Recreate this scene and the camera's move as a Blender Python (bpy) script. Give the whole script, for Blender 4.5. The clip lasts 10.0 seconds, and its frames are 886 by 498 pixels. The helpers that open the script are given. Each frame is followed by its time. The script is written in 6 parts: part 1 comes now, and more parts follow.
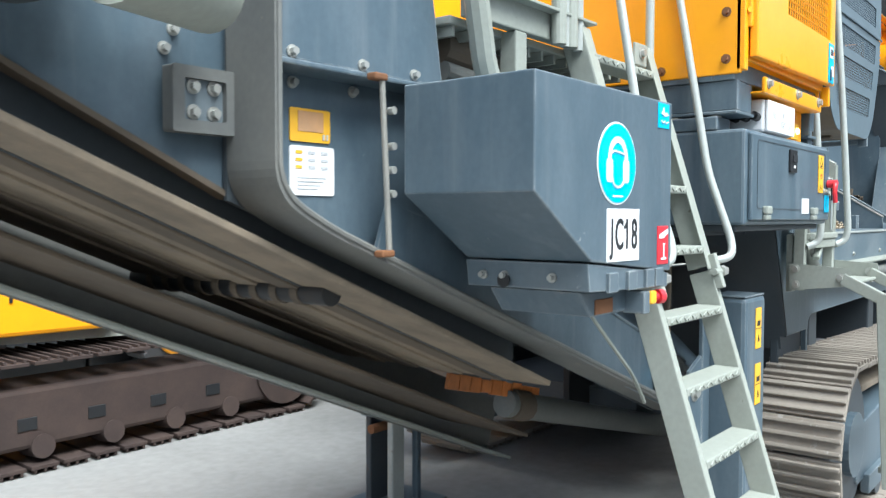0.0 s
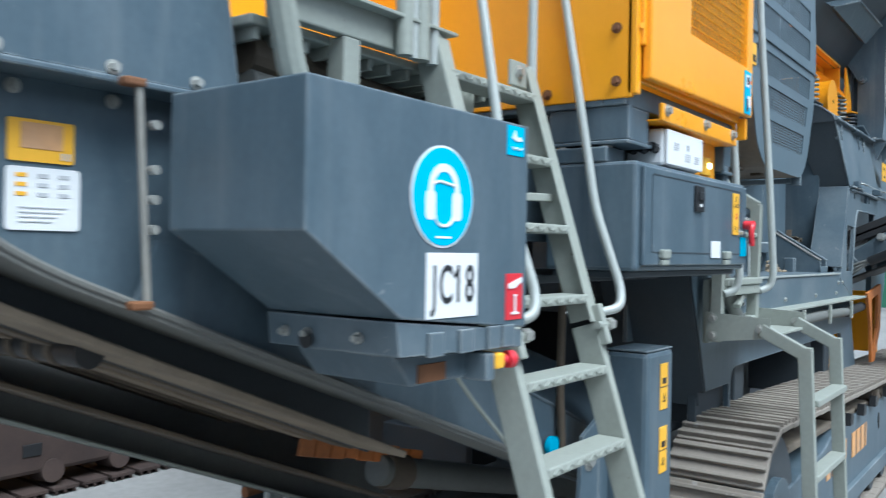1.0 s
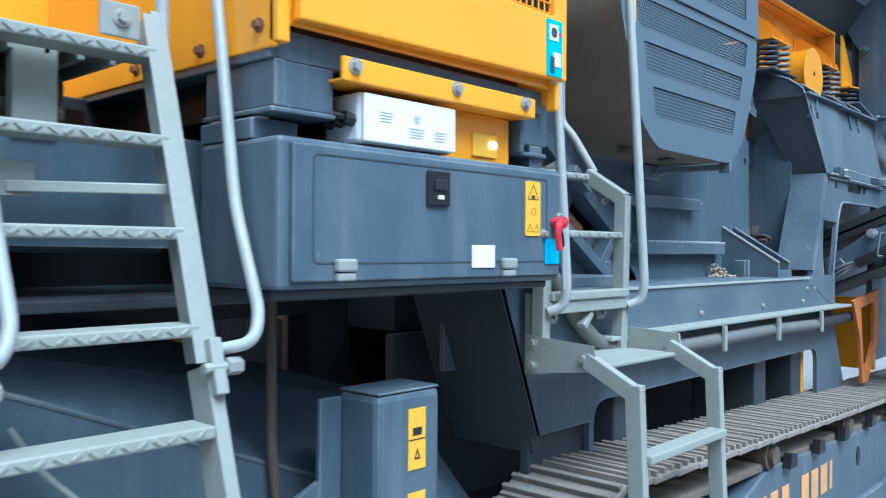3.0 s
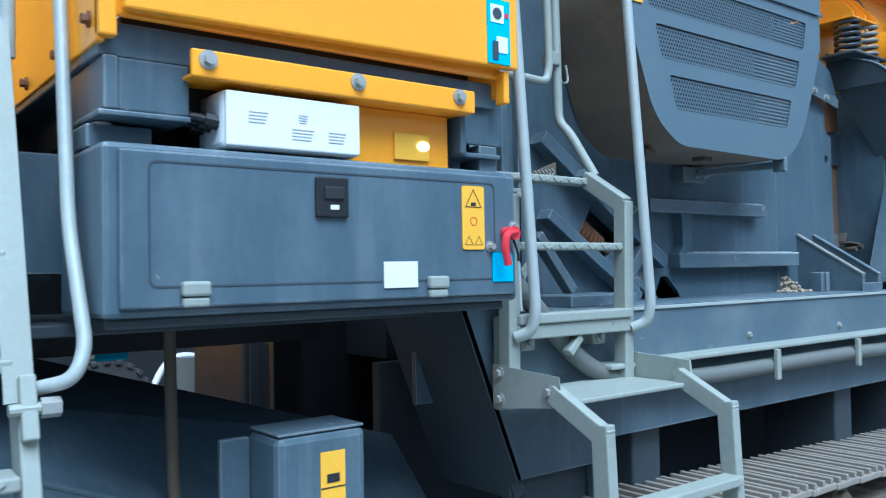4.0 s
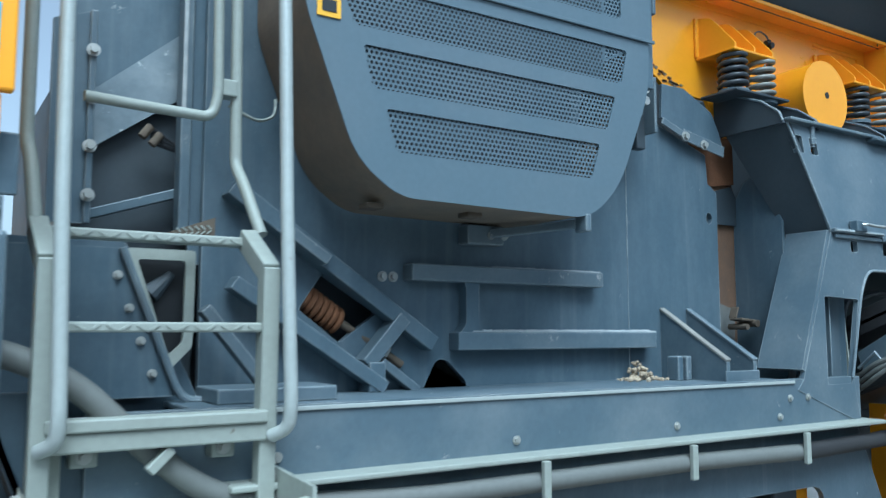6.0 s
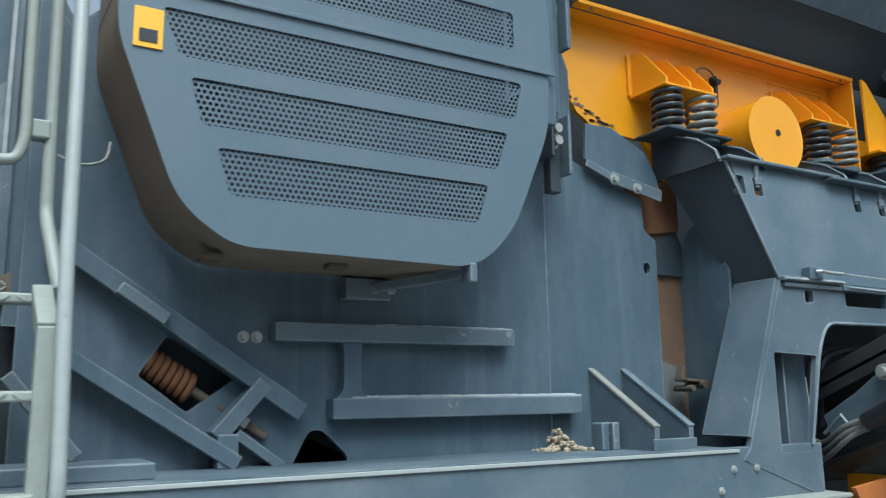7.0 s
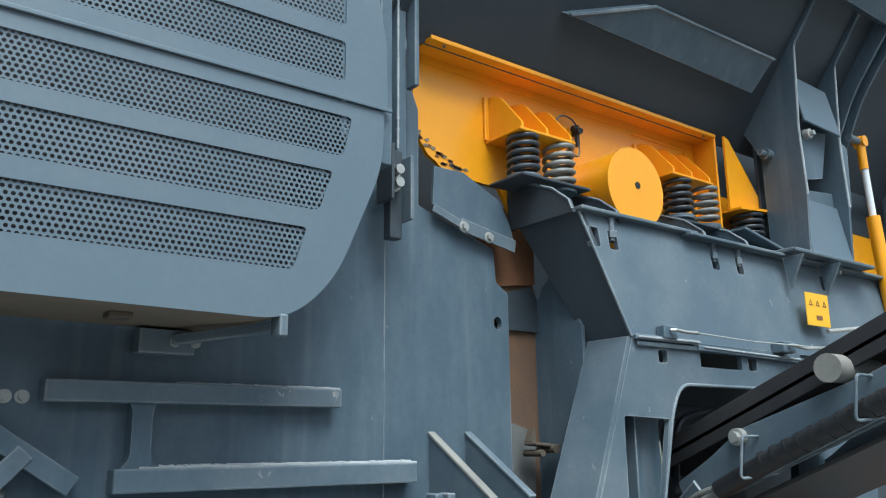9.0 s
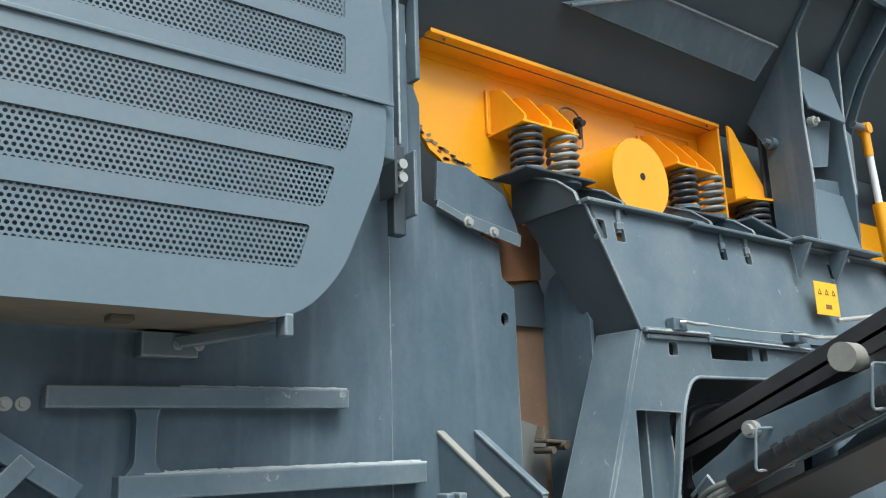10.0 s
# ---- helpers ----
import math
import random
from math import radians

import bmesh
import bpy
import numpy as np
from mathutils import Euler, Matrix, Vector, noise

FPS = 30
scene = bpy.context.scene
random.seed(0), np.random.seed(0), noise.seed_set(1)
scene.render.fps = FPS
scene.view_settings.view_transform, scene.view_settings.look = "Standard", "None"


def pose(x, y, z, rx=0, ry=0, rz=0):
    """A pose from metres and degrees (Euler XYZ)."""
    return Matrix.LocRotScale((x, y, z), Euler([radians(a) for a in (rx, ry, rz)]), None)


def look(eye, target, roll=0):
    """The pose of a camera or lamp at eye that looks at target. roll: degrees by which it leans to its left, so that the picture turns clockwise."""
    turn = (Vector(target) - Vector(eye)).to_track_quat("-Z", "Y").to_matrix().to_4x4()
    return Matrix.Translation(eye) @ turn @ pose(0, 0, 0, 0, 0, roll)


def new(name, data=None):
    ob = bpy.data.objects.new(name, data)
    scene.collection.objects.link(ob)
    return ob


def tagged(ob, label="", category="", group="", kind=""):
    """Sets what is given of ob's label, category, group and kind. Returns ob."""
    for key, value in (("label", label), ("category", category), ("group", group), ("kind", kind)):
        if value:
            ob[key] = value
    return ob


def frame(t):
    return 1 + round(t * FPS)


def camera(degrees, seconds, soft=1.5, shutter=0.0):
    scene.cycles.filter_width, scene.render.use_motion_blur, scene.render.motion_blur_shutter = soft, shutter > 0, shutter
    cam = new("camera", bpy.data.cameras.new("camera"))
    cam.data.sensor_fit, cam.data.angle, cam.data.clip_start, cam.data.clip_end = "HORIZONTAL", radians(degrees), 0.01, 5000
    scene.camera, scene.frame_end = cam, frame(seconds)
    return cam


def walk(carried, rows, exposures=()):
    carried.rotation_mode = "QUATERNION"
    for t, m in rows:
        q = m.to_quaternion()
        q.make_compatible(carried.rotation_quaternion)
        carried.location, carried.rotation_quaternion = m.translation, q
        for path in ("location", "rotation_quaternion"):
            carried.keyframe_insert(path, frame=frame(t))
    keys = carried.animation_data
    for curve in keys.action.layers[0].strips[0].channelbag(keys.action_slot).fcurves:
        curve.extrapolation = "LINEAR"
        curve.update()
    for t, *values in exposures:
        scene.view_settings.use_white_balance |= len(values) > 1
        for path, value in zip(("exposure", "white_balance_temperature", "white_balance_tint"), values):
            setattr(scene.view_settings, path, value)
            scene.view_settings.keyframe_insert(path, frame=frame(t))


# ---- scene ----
cam = camera(56.4, 10.0, soft=1.1, shutter=0.4)
PATH = [
    (0, (1.152, 0.258, 1.582), (2.472, 1.327, 1.516), 0.1),
    (0.5, (1.403, 0.319, 1.622), (2.745, 1.363, 1.592), 1.0),
    (1, (1.727, 0.219, 1.609), (3.086, 1.24, 1.612), 1.0),
    (1.5, (2.064, 0.109, 1.606), (3.463, 1.074, 1.613), 1.2),
    (2, (2.407, 0.02, 1.646), (3.82, 0.966, 1.636), 0.0),
    (2.5, (2.744, -0.116, 1.634), (4.103, 0.905, 1.641), -0.2),
    (3, (3.058, -0.225, 1.649), (4.309, 0.926, 1.65), 0.4),
    (3.2, (3.199, -0.237, 1.619), (4.44, 0.924, 1.638), -0.2),
    (4.3, (3.9, -0.44, 1.64), (4.89, 0.941, 1.694), -0.8),
    (4.5, (4.052, -0.468, 1.629), (5.035, 0.917, 1.689), -0.7),
    (4.9, (4.387, -0.475, 1.662), (5.363, 0.914, 1.755), -1.2),
    (5, (4.441, -0.491, 1.683), (5.42, 0.895, 1.774), -0.6),
    (5.5, (4.781, -0.566, 1.692), (5.754, 0.822, 1.82), -0.5),
    (5.6, (4.849, -0.581, 1.695), (5.807, 0.817, 1.832), -0.8),
    (5.7, (4.911, -0.586, 1.703), (5.857, 0.819, 1.836), -0.4),
    (6.8, (5.594, -0.586, 1.669), (6.451, 0.85, 1.976), -1.1),
    (7, (5.699, -0.6, 1.69), (6.546, 0.842, 1.994), -0.8),
    (7.4, (5.872, -0.585, 1.725), (6.723, 0.855, 2.026), -0.4),
    (7.5, (5.921, -0.59, 1.723), (6.76, 0.857, 2.029), -0.5),
    (8, (6.023, -0.553, 1.731), (6.937, 0.837, 2.08), 0.2),
    (8.5, (6.045, -0.534, 1.741), (7.026, 0.799, 2.133), 0.2),
    (9, (6.049, -0.517, 1.745), (7.049, 0.8, 2.142), -0.6),
    (9.5, (6.053, -0.49, 1.745), (7.053, 0.826, 2.142), -1.4),
    (10, (6.061, -0.463, 1.744), (7.063, 0.852, 2.14), -1.9),
]
LOOK = [(0.0, 1.08, 5950, 4), (0.5, 0.7, 5450, 3), (1.0, 0.5, 5500, 3), (1.5, 0.3, 5700, 4), (2.0, 0.28, 5450, 3), (2.5, 0.26, 5000, 3), (3.0, 0.62, 4900, 2), (4.5, 0.42, 4550, -3), (5.0, 0.47, 4500, -5), (5.5, 0.5, 4750, -5), (7.0, 0.35, 5600, 0), (7.5, 0.66, 6050, 2), (8.0, 0.64, 6000, 2), (8.5, 0.42, 5650, 2), (9.0, 0.5, 5750, 2), (9.5, 0.68, 5950, 2), (10.0, 0.76, 6150, 2)]
walk(cam, [(t, look(eye, target, roll)) for t, eye, target, roll in PATH], LOOK)

# ---- world and light ----
world = bpy.data.worlds.new("overcast_sky")
scene.world = world
world.use_nodes = True
_wn = world.node_tree
_sky = _wn.nodes.new("ShaderNodeTexSky")
_sky.sky_type = "NISHITA"
_sky.sun_disc = False
_sky.sun_elevation, _sky.sun_rotation = radians(58), radians(195)
_sky.air_density, _sky.dust_density, _sky.ozone_density = 1.0, 2.2, 0.9
_veil = _wn.nodes.new("ShaderNodeHueSaturation")
_veil.inputs["Saturation"].default_value = 0.4
_wn.links.new(_sky.outputs[0], _veil.inputs["Color"])
_wn.links.new(_veil.outputs[0], _wn.nodes["Background"].inputs[0])
_wn.nodes["Background"].inputs[1].default_value = 0.12
_sun = bpy.data.lights.new("sun", "SUN")
_sun.energy, _sun.angle, _sun.color = 3.6, radians(40), (1.0, 0.99, 0.96)
sun = new("sun", _sun)
sun.matrix_world = look((-1, -14, 23), (3, 0, 0))


# ---- materials ----
def shader(name, colour, rough=0.5, metal=0.0, stain=None, stain_amount=0.25, grain=0.06, bump=0.06, scale=1.0, spots=None, spot_at=0.68, streaks=False, coat=0.0, worn=None):
    """Paint or raw surface: colour with wide stains, fine grain, optional small spots and relief."""
    m = bpy.data.materials.new(name)
    m.use_nodes = True
    nt = m.node_tree
    n, l = nt.nodes, nt.links
    b = n["Principled BSDF"]
    tc = n.new("ShaderNodeNewGeometry")
    src = tc.outputs["Position"]
    if streaks:
        mp = n.new("ShaderNodeMapping")
        mp.inputs["Scale"].default_value = (3.2, 3.2, 1.1)
        l.new(src, mp.inputs[0])
    big = n.new("ShaderNodeTexNoise")
    big.inputs["Scale"].default_value = 2.6 * scale
    big.inputs["Detail"].default_value = 7
    big.inputs["Roughness"].default_value = 0.65
    l.new(mp.outputs[0] if streaks else src, big.inputs["Vector"])
    ramp = n.new("ShaderNodeValToRGB")
    ramp.color_ramp.elements[0].position, ramp.color_ramp.elements[1].position = 0.42, 0.75
    l.new(big.outputs[0], ramp.inputs[0])
    fac = n.new("ShaderNodeMath")
    fac.operation = "MULTIPLY"
    fac.inputs[1].default_value = stain_amount
    l.new(ramp.outputs[0], fac.inputs[0])
    mix = n.new("ShaderNodeMix")
    mix.data_type = "RGBA"
    mix.inputs[6].default_value = (*colour, 1)
    mix.inputs[7].default_value = (*(stain or [c * 0.6 for c in colour]), 1)
    l.new(fac.outputs[0], mix.inputs[0])
    fine = n.new("ShaderNodeTexNoise")
    fine.inputs["Scale"].default_value = 55 * scale
    fine.inputs["Detail"].default_value = 5
    l.new(src, fine.inputs["Vector"])
    val = n.new("ShaderNodeMapRange")
    val.inputs[3].default_value, val.inputs[4].default_value = 1 - grain * 2, 1 + grain * 2
    l.new(fine.outputs[0], val.inputs[0])
    hsv = n.new("ShaderNodeHueSaturation")
    l.new(val.outputs[0], hsv.inputs["Value"])
    l.new(mix.outputs[2], hsv.inputs["Color"])
    out = hsv.outputs[0]
    if spots:
        sp = n.new("ShaderNodeTexNoise")
        sp.inputs["Scale"].default_value = 14 * scale
        sp.inputs["Detail"].default_value = 8
        sp.inputs["Roughness"].default_value = 0.7
        l.new(src, sp.inputs["Vector"])
        r2 = n.new("ShaderNodeValToRGB")
        r2.color_ramp.elements[0].position, r2.color_ramp.elements[1].position = spot_at, spot_at + 0.04
        l.new(sp.outputs[0], r2.inputs[0])
        mx = n.new("ShaderNodeMix")
        mx.data_type = "RGBA"
        mx.inputs[7].default_value = (*spots, 1)
        l.new(r2.outputs[0], mx.inputs[0])
        l.new(out, mx.inputs[6])
        out = mx.outputs[2]
    if streaks:
        m3 = n.new("ShaderNodeMapping")
        m3.inputs["Scale"].default_value = (17, 17, 0.9)
        l.new(src, m3.inputs[0])
        runs = n.new("ShaderNodeTexNoise")
        runs.inputs["Scale"].default_value = 1.0
        runs.inputs["Detail"].default_value = 4
        l.new(m3.outputs[0], runs.inputs["Vector"])
        r3 = n.new("ShaderNodeMapRange")
        r3.inputs[1].default_value, r3.inputs[2].default_value = 0.56, 0.78
        r3.inputs[3].default_value, r3.inputs[4].default_value = 0.0, 0.24
        l.new(runs.outputs[0], r3.inputs[0])
        m4 = n.new("ShaderNodeMix")
        m4.data_type = "RGBA"
        m4.inputs[7].default_value = (0.27, 0.29, 0.3, 1)
        l.new(r3.outputs[0], m4.inputs[0])
        l.new(out, m4.inputs[6])
        out = m4.outputs[2]
    # Pale worn edges, which also put edge highlights into the colour.
    if worn:
        bev = n.new("ShaderNodeBevel")
        bev.samples = 3
        bev.inputs["Radius"].default_value = 0.007
        dot = n.new("ShaderNodeVectorMath")
        dot.operation = "DOT_PRODUCT"
        l.new(bev.outputs[0], dot.inputs[0])
        l.new(tc.outputs["Normal"], dot.inputs[1])
        edge = n.new("ShaderNodeMapRange")
        edge.inputs[1].default_value, edge.inputs[2].default_value = 0.99, 0.86
        l.new(dot.outputs["Value"], edge.inputs[0])
        chip = n.new("ShaderNodeMapRange")
        chip.inputs[1].default_value, chip.inputs[2].default_value = 0.36, 0.6
        l.new(big.outputs[0], chip.inputs[0])
        both = n.new("ShaderNodeMath")
        both.operation = "MULTIPLY"
        l.new(edge.outputs[0], both.inputs[0])
        l.new(chip.outputs[0], both.inputs[1])
        m5 = n.new("ShaderNodeMix")
        m5.data_type = "RGBA"
        m5.inputs[7].default_value = (*worn, 1)
        l.new(both.outputs[0], m5.inputs[0])
        l.new(out, m5.inputs[6])
        out = m5.outputs[2]
    l.new(out, b.inputs["Base Color"])
    rr = n.new("ShaderNodeMapRange")
    rr.inputs[3].default_value, rr.inputs[4].default_value = max(0.05, rough - 0.12), min(1, rough + 0.15)
    l.new(big.outputs[0], rr.inputs[0])
    l.new(rr.outputs[0], b.inputs["Roughness"])
    b.inputs["Metallic"].default_value = metal
    b.inputs["Coat Weight"].default_value = coat
    b.inputs["Coat Roughness"].default_value = 0.2
    bp = n.new("ShaderNodeBump")
    bp.inputs["Strength"].default_value = bump
    bp.inputs["Distance"].default_value = 0.004
    l.new(fine.outputs[0], bp.inputs["Height"])
    l.new(bp.outputs[0], b.inputs["Normal"])
    return m


SLATE = shader("slate_blue_paint", (0.074, 0.108, 0.136), 0.42, stain=(0.15, 0.188, 0.218), stain_amount=0.5, streaks=True, spots=(0.3, 0.32, 0.32), spot_at=0.68, worn=(0.34, 0.36, 0.36))
SLATE_DUSTY = shader("dusty_slate_paint", (0.088, 0.122, 0.149), 0.5, stain=(0.2, 0.226, 0.24), stain_amount=0.6, spots=(0.33, 0.33, 0.32), spot_at=0.65, worn=(0.4, 0.42, 0.41))
# Darker copy of slate: dark parts, and shade painted into recesses and undersides.
SLATE_DARK = shader("dark_slate_and_shade", (0.044, 0.056, 0.067), 0.5, stain=(0.09, 0.095, 0.1), stain_amount=0.35)
GUARD = shader("guard_grey_paint", (0.106, 0.145, 0.174), 0.45, stain=(0.16, 0.18, 0.2), stain_amount=0.3, grain=0.04)
ORANGE = shader("orange_yellow_paint", (0.92, 0.38, 0.006), 0.3, stain=(0.76, 0.295, 0.01), stain_amount=0.35, grain=0.012, bump=0.02, coat=0.15)
ORANGE_CHIPPED = shader("chipped_orange_paint", (0.92, 0.38, 0.007), 0.3, coat=0.15, grain=0.012, stain=(0.76, 0.31, 0.012), stain_amount=0.4, spots=(0.3, 0.14, 0.05), spot_at=0.76)
PALE = shader("pale_grey_green_paint", (0.30, 0.32, 0.285), 0.5, stain=(0.24, 0.25, 0.21), stain_amount=0.55, spots=(0.16, 0.14, 0.11), spot_at=0.69)
GALV = shader("galvanised_tube", (0.40, 0.425, 0.405), 0.42, 0.12, stain=(0.3, 0.31, 0.3), stain_amount=0.5, spots=(0.28, 0.25, 0.22), spot_at=0.66)
STEEL = shader("zinc_bolt_steel", (0.46, 0.46, 0.43), 0.45, 0.6)
RUST = shader("rusty_steel", (0.2, 0.085, 0.035), 0.85, stain=(0.1, 0.06, 0.04), stain_amount=0.7, bump=0.3)
ORANGE_RUST = shader("flaking_orange_steel", (0.55, 0.17, 0.03), 0.7, stain=(0.2, 0.09, 0.04), stain_amount=0.9, bump=0.2)
BROWN_RED = shader("old_track_brown", (0.036, 0.023, 0.02), 0.8, stain=(0.085, 0.055, 0.043), stain_amount=0.6, bump=0.2)
BROWN = shader("dust_brown_steel", (0.11, 0.085, 0.06), 0.8, stain=(0.06, 0.05, 0.04), stain_amount=0.7)
SHOE = shader("worn_track_steel", (0.24, 0.21, 0.178), 0.8, 0.05, stain=(0.27, 0.24, 0.205), stain_amount=0.7, spots=(0.34, 0.32, 0.29), spot_at=0.62, bump=0.3)
DIRT = shader("packed_dirt", (0.2, 0.165, 0.125), 0.95, stain=(0.1, 0.085, 0.07), stain_amount=0.8, bump=0.6, grain=0.15)
RUBBER = shader("black_rubber", (0.022, 0.022, 0.024), 0.6, stain=(0.06, 0.058, 0.055), stain_amount=0.5)
CHUTE = shader("rust_stained_chute", (0.16, 0.09, 0.05), 0.8, stain=(0.09, 0.065, 0.05), stain_amount=0.8, spots=(0.3, 0.13, 0.05), spot_at=0.64, scale=1.6, bump=0.3)
# Bare weld, also used for pale tubes that paint highlights along edges.
WELD = shader("weld_bead_and_edge_highlight", (0.4, 0.42, 0.42), 0.6, stain=(0.2, 0.23, 0.25), stain_amount=0.8, scale=5.0, bump=0.5)
BELT = shader("dusty_belt_rubber", (0.22, 0.175, 0.125), 0.8, stain=(0.09, 0.075, 0.06), stain_amount=0.8, scale=1.6, bump=0.15)
SKIRT = shader("dusty_guard_side", (0.2, 0.152, 0.105), 0.7, stain=(0.085, 0.08, 0.075), stain_amount=0.7)
HOSE = shader("grey_hose", (0.14, 0.145, 0.135), 0.6, stain=(0.11, 0.11, 0.1), stain_amount=0.5)
# Black plastic and hose; also painted shade in holes, hollows and gaps.
BLACK = shader("black_plastic_and_shade", (0.015, 0.016, 0.018), 0.45)
WHITE = shader("white_sheet", (0.78, 0.79, 0.8), 0.4, stain=(0.66, 0.67, 0.68), stain_amount=0.4, grain=0.015)
CYAN = shader("cyan_sticker", (0.012, 0.45, 0.72), 0.35, stain=(0.02, 0.5, 0.76), stain_amount=0.4, grain=0.02)
YELLOW = shader("warning_yellow", (0.86, 0.46, 0.03), 0.4, stain=(0.75, 0.42, 0.05), stain_amount=0.3, grain=0.02)
RED = shader("red_sticker", (0.62, 0.03, 0.045), 0.4, grain=0.02)
MARK = shader("pale_orange_marking", (0.7, 0.36, 0.14), 0.6, stain=(0.35, 0.25, 0.18), stain_amount=0.7)
PRINT = shader("faded_print", (0.5, 0.51, 0.53), 0.5, grain=0.02)
WALL = shader("rough_render", (0.16, 0.155, 0.145), 0.9, stain=(0.1, 0.098, 0.09), stain_amount=0.8, scale=0.4, bump=0.3)
INK = shader("printed_ink", (0.02, 0.022, 0.025), 0.5, grain=0.01)
COIL = shader("coil_spring_paint", (0.03, 0.035, 0.043), 0.35, stain=(0.16, 0.16, 0.155), stain_amount=0.4)
COIL_WORN = shader("worn_coil_spring", (0.3, 0.29, 0.26), 0.5, 0.2, stain=(0.12, 0.12, 0.12), stain_amount=0.7)
FLANGE = shader("dust_caked_paint", (0.15, 0.15, 0.138), 0.75, stain=(0.1, 0.11, 0.115), stain_amount=0.7, spots=(0.24, 0.21, 0.17), spot_at=0.66)
SPLASH = shader("splashed_liner_steel", (0.15, 0.185, 0.21), 0.4, stain=(0.36, 0.4, 0.42), stain_amount=0.8, spots=(0.62, 0.64, 0.64), spot_at=0.6)
CONCRETE = shader("dusty_concrete", (0.26, 0.256, 0.247), 0.9, stain=(0.17, 0.167, 0.16), stain_amount=0.8, scale=0.25, grain=0.1, bump=0.25)
GREEN_SHEET = shader("green_fence_sheet", (0.05, 0.2, 0.12), 0.6)
LEAF = shader("tree_leaf", (0.05, 0.085, 0.035), 0.6, stain=(0.09, 0.12, 0.05), stain_amount=0.8)
BARK = shader("tree_bark", (0.11, 0.08, 0.06), 0.9, bump=0.5)
LAMP = shader("amber_lamp", (0.9, 0.75, 0.2), 0.3)
_b = LAMP.node_tree.nodes["Principled BSDF"]
_b.inputs["Emission Color"].default_value = (1.0, 0.9, 0.45, 1)
_b.inputs["Emission Strength"].default_value = 3.0


# ---- building helpers ----
def thing(name, label, category, base, group="", kind=""):
    ob = new(name)
    ob.location = base
    return tagged(ob, label, category, group, kind)


def part(name, bm, material, parent=None, label=""):
    bmesh.ops.recalc_face_normals(bm, faces=bm.faces)
    me = bpy.data.meshes.new(name)
    bm.to_mesh(me)
    bm.free()
    me.materials.append(material)
    ob = new(name, me)
    if parent is not None:
        ob.parent = parent
        if parent.type == "EMPTY":
            ob.matrix_parent_inverse = Matrix.Translation(-parent.location)
    if label:
        tagged(ob, label)
    return ob


def smooth(ob, degrees=40):
    for p in ob.data.polygons:
        p.use_smooth = True
    ob.data.set_sharp_from_angle(angle=radians(degrees))
    return ob


def soften(bm, w):
    if w:
        es = [e for e in bm.edges if len(e.link_faces) == 2 and e.calc_face_angle(0) > 0.5]
        bmesh.ops.bevel(bm, geom=es, offset=w, segments=2, affect="EDGES", profile=0.5)
    return bm


def box(x0, x1, y0, y1, z0, z1, w=0.005, m=None):
    bm = bmesh.new()
    bmesh.ops.create_cube(bm, size=1)
    bmesh.ops.scale(bm, vec=(abs(x1 - x0), abs(y1 - y0), abs(z1 - z0)), verts=bm.verts)
    soften(bm, min(w, abs(x1 - x0) * 0.3, abs(y1 - y0) * 0.3, abs(z1 - z0) * 0.3))
    bmesh.ops.translate(bm, vec=((x0 + x1) / 2, (y0 + y1) / 2, (z0 + z1) / 2), verts=bm.verts)
    if m is not None:
        bmesh.ops.transform(bm, matrix=m, verts=bm.verts)
    return bm


def join(*bms):
    out = bms[0]
    for b in bms[1:]:
        me = bpy.data.meshes.new("tmp")
        b.to_mesh(me)
        b.free()
        out.from_mesh(me)
        bpy.data.meshes.remove(me)
    return out


def put3(axis, a, u, v):
    return (u, a, v) if axis == "y" else (a, u, v) if axis == "x" else (u, v, a)


def plate(outline, axis, a0, a1, holes=(), w=0.0):
    """A flat plate: outline (u, v) extruded along axis from a0 to a1, with holes cut through. y: (x, z), x: (y, z), z: (x, y)."""
    bm = bmesh.new()
    edges = []
    for loop in (outline, *holes):
        vs = [bm.verts.new(put3(axis, a0, *p)) for p in loop]
        edges += [bm.edges.new((vs[i], vs[(i + 1) % len(vs)])) for i in range(len(vs))]
    if holes:
        bmesh.ops.triangle_fill(bm, edges=edges, use_beauty=True)
    else:
        bm.faces.new(vs)
    ex = bmesh.ops.extrude_face_region(bm, geom=bm.faces[:])
    bmesh.ops.translate(bm, vec=put3(axis, a1 - a0, 0, 0), verts=[g for g in ex["geom"] if isinstance(g, bmesh.types.BMVert)])
    bmesh.ops.recalc_face_normals(bm, faces=bm.faces)
    return soften(bm, w)


def rounded(points, r, n=5):
    """Outline with its corners rounded; r one radius or one for each corner."""
    out = []
    k = len(points)
    for i, p in enumerate(points):
        ri = r[i] if isinstance(r, (list, tuple)) else r
        p, a, b = Vector(p), Vector(points[i - 1]), Vector(points[(i + 1) % k])
        if ri <= 0:
            out.append(tuple(p))
            continue
        ri = min(ri, (a - p).length * 0.48, (b - p).length * 0.48)
        s, e = p + (a - p).normalized() * ri, p + (b - p).normalized() * ri
        for j in range(n + 1):
            t = j / n
            out.append(tuple((1 - t) ** 2 * s + 2 * t * (1 - t) * p + t * t * e))
    return out


def rect(u0, u1, v0, v1, r=0.0):
    return rounded([(u0, v0), (u1, v0), (u1, v1), (u0, v1)], r) if r else [(u0, v0), (u1, v0), (u1, v1), (u0, v1)]


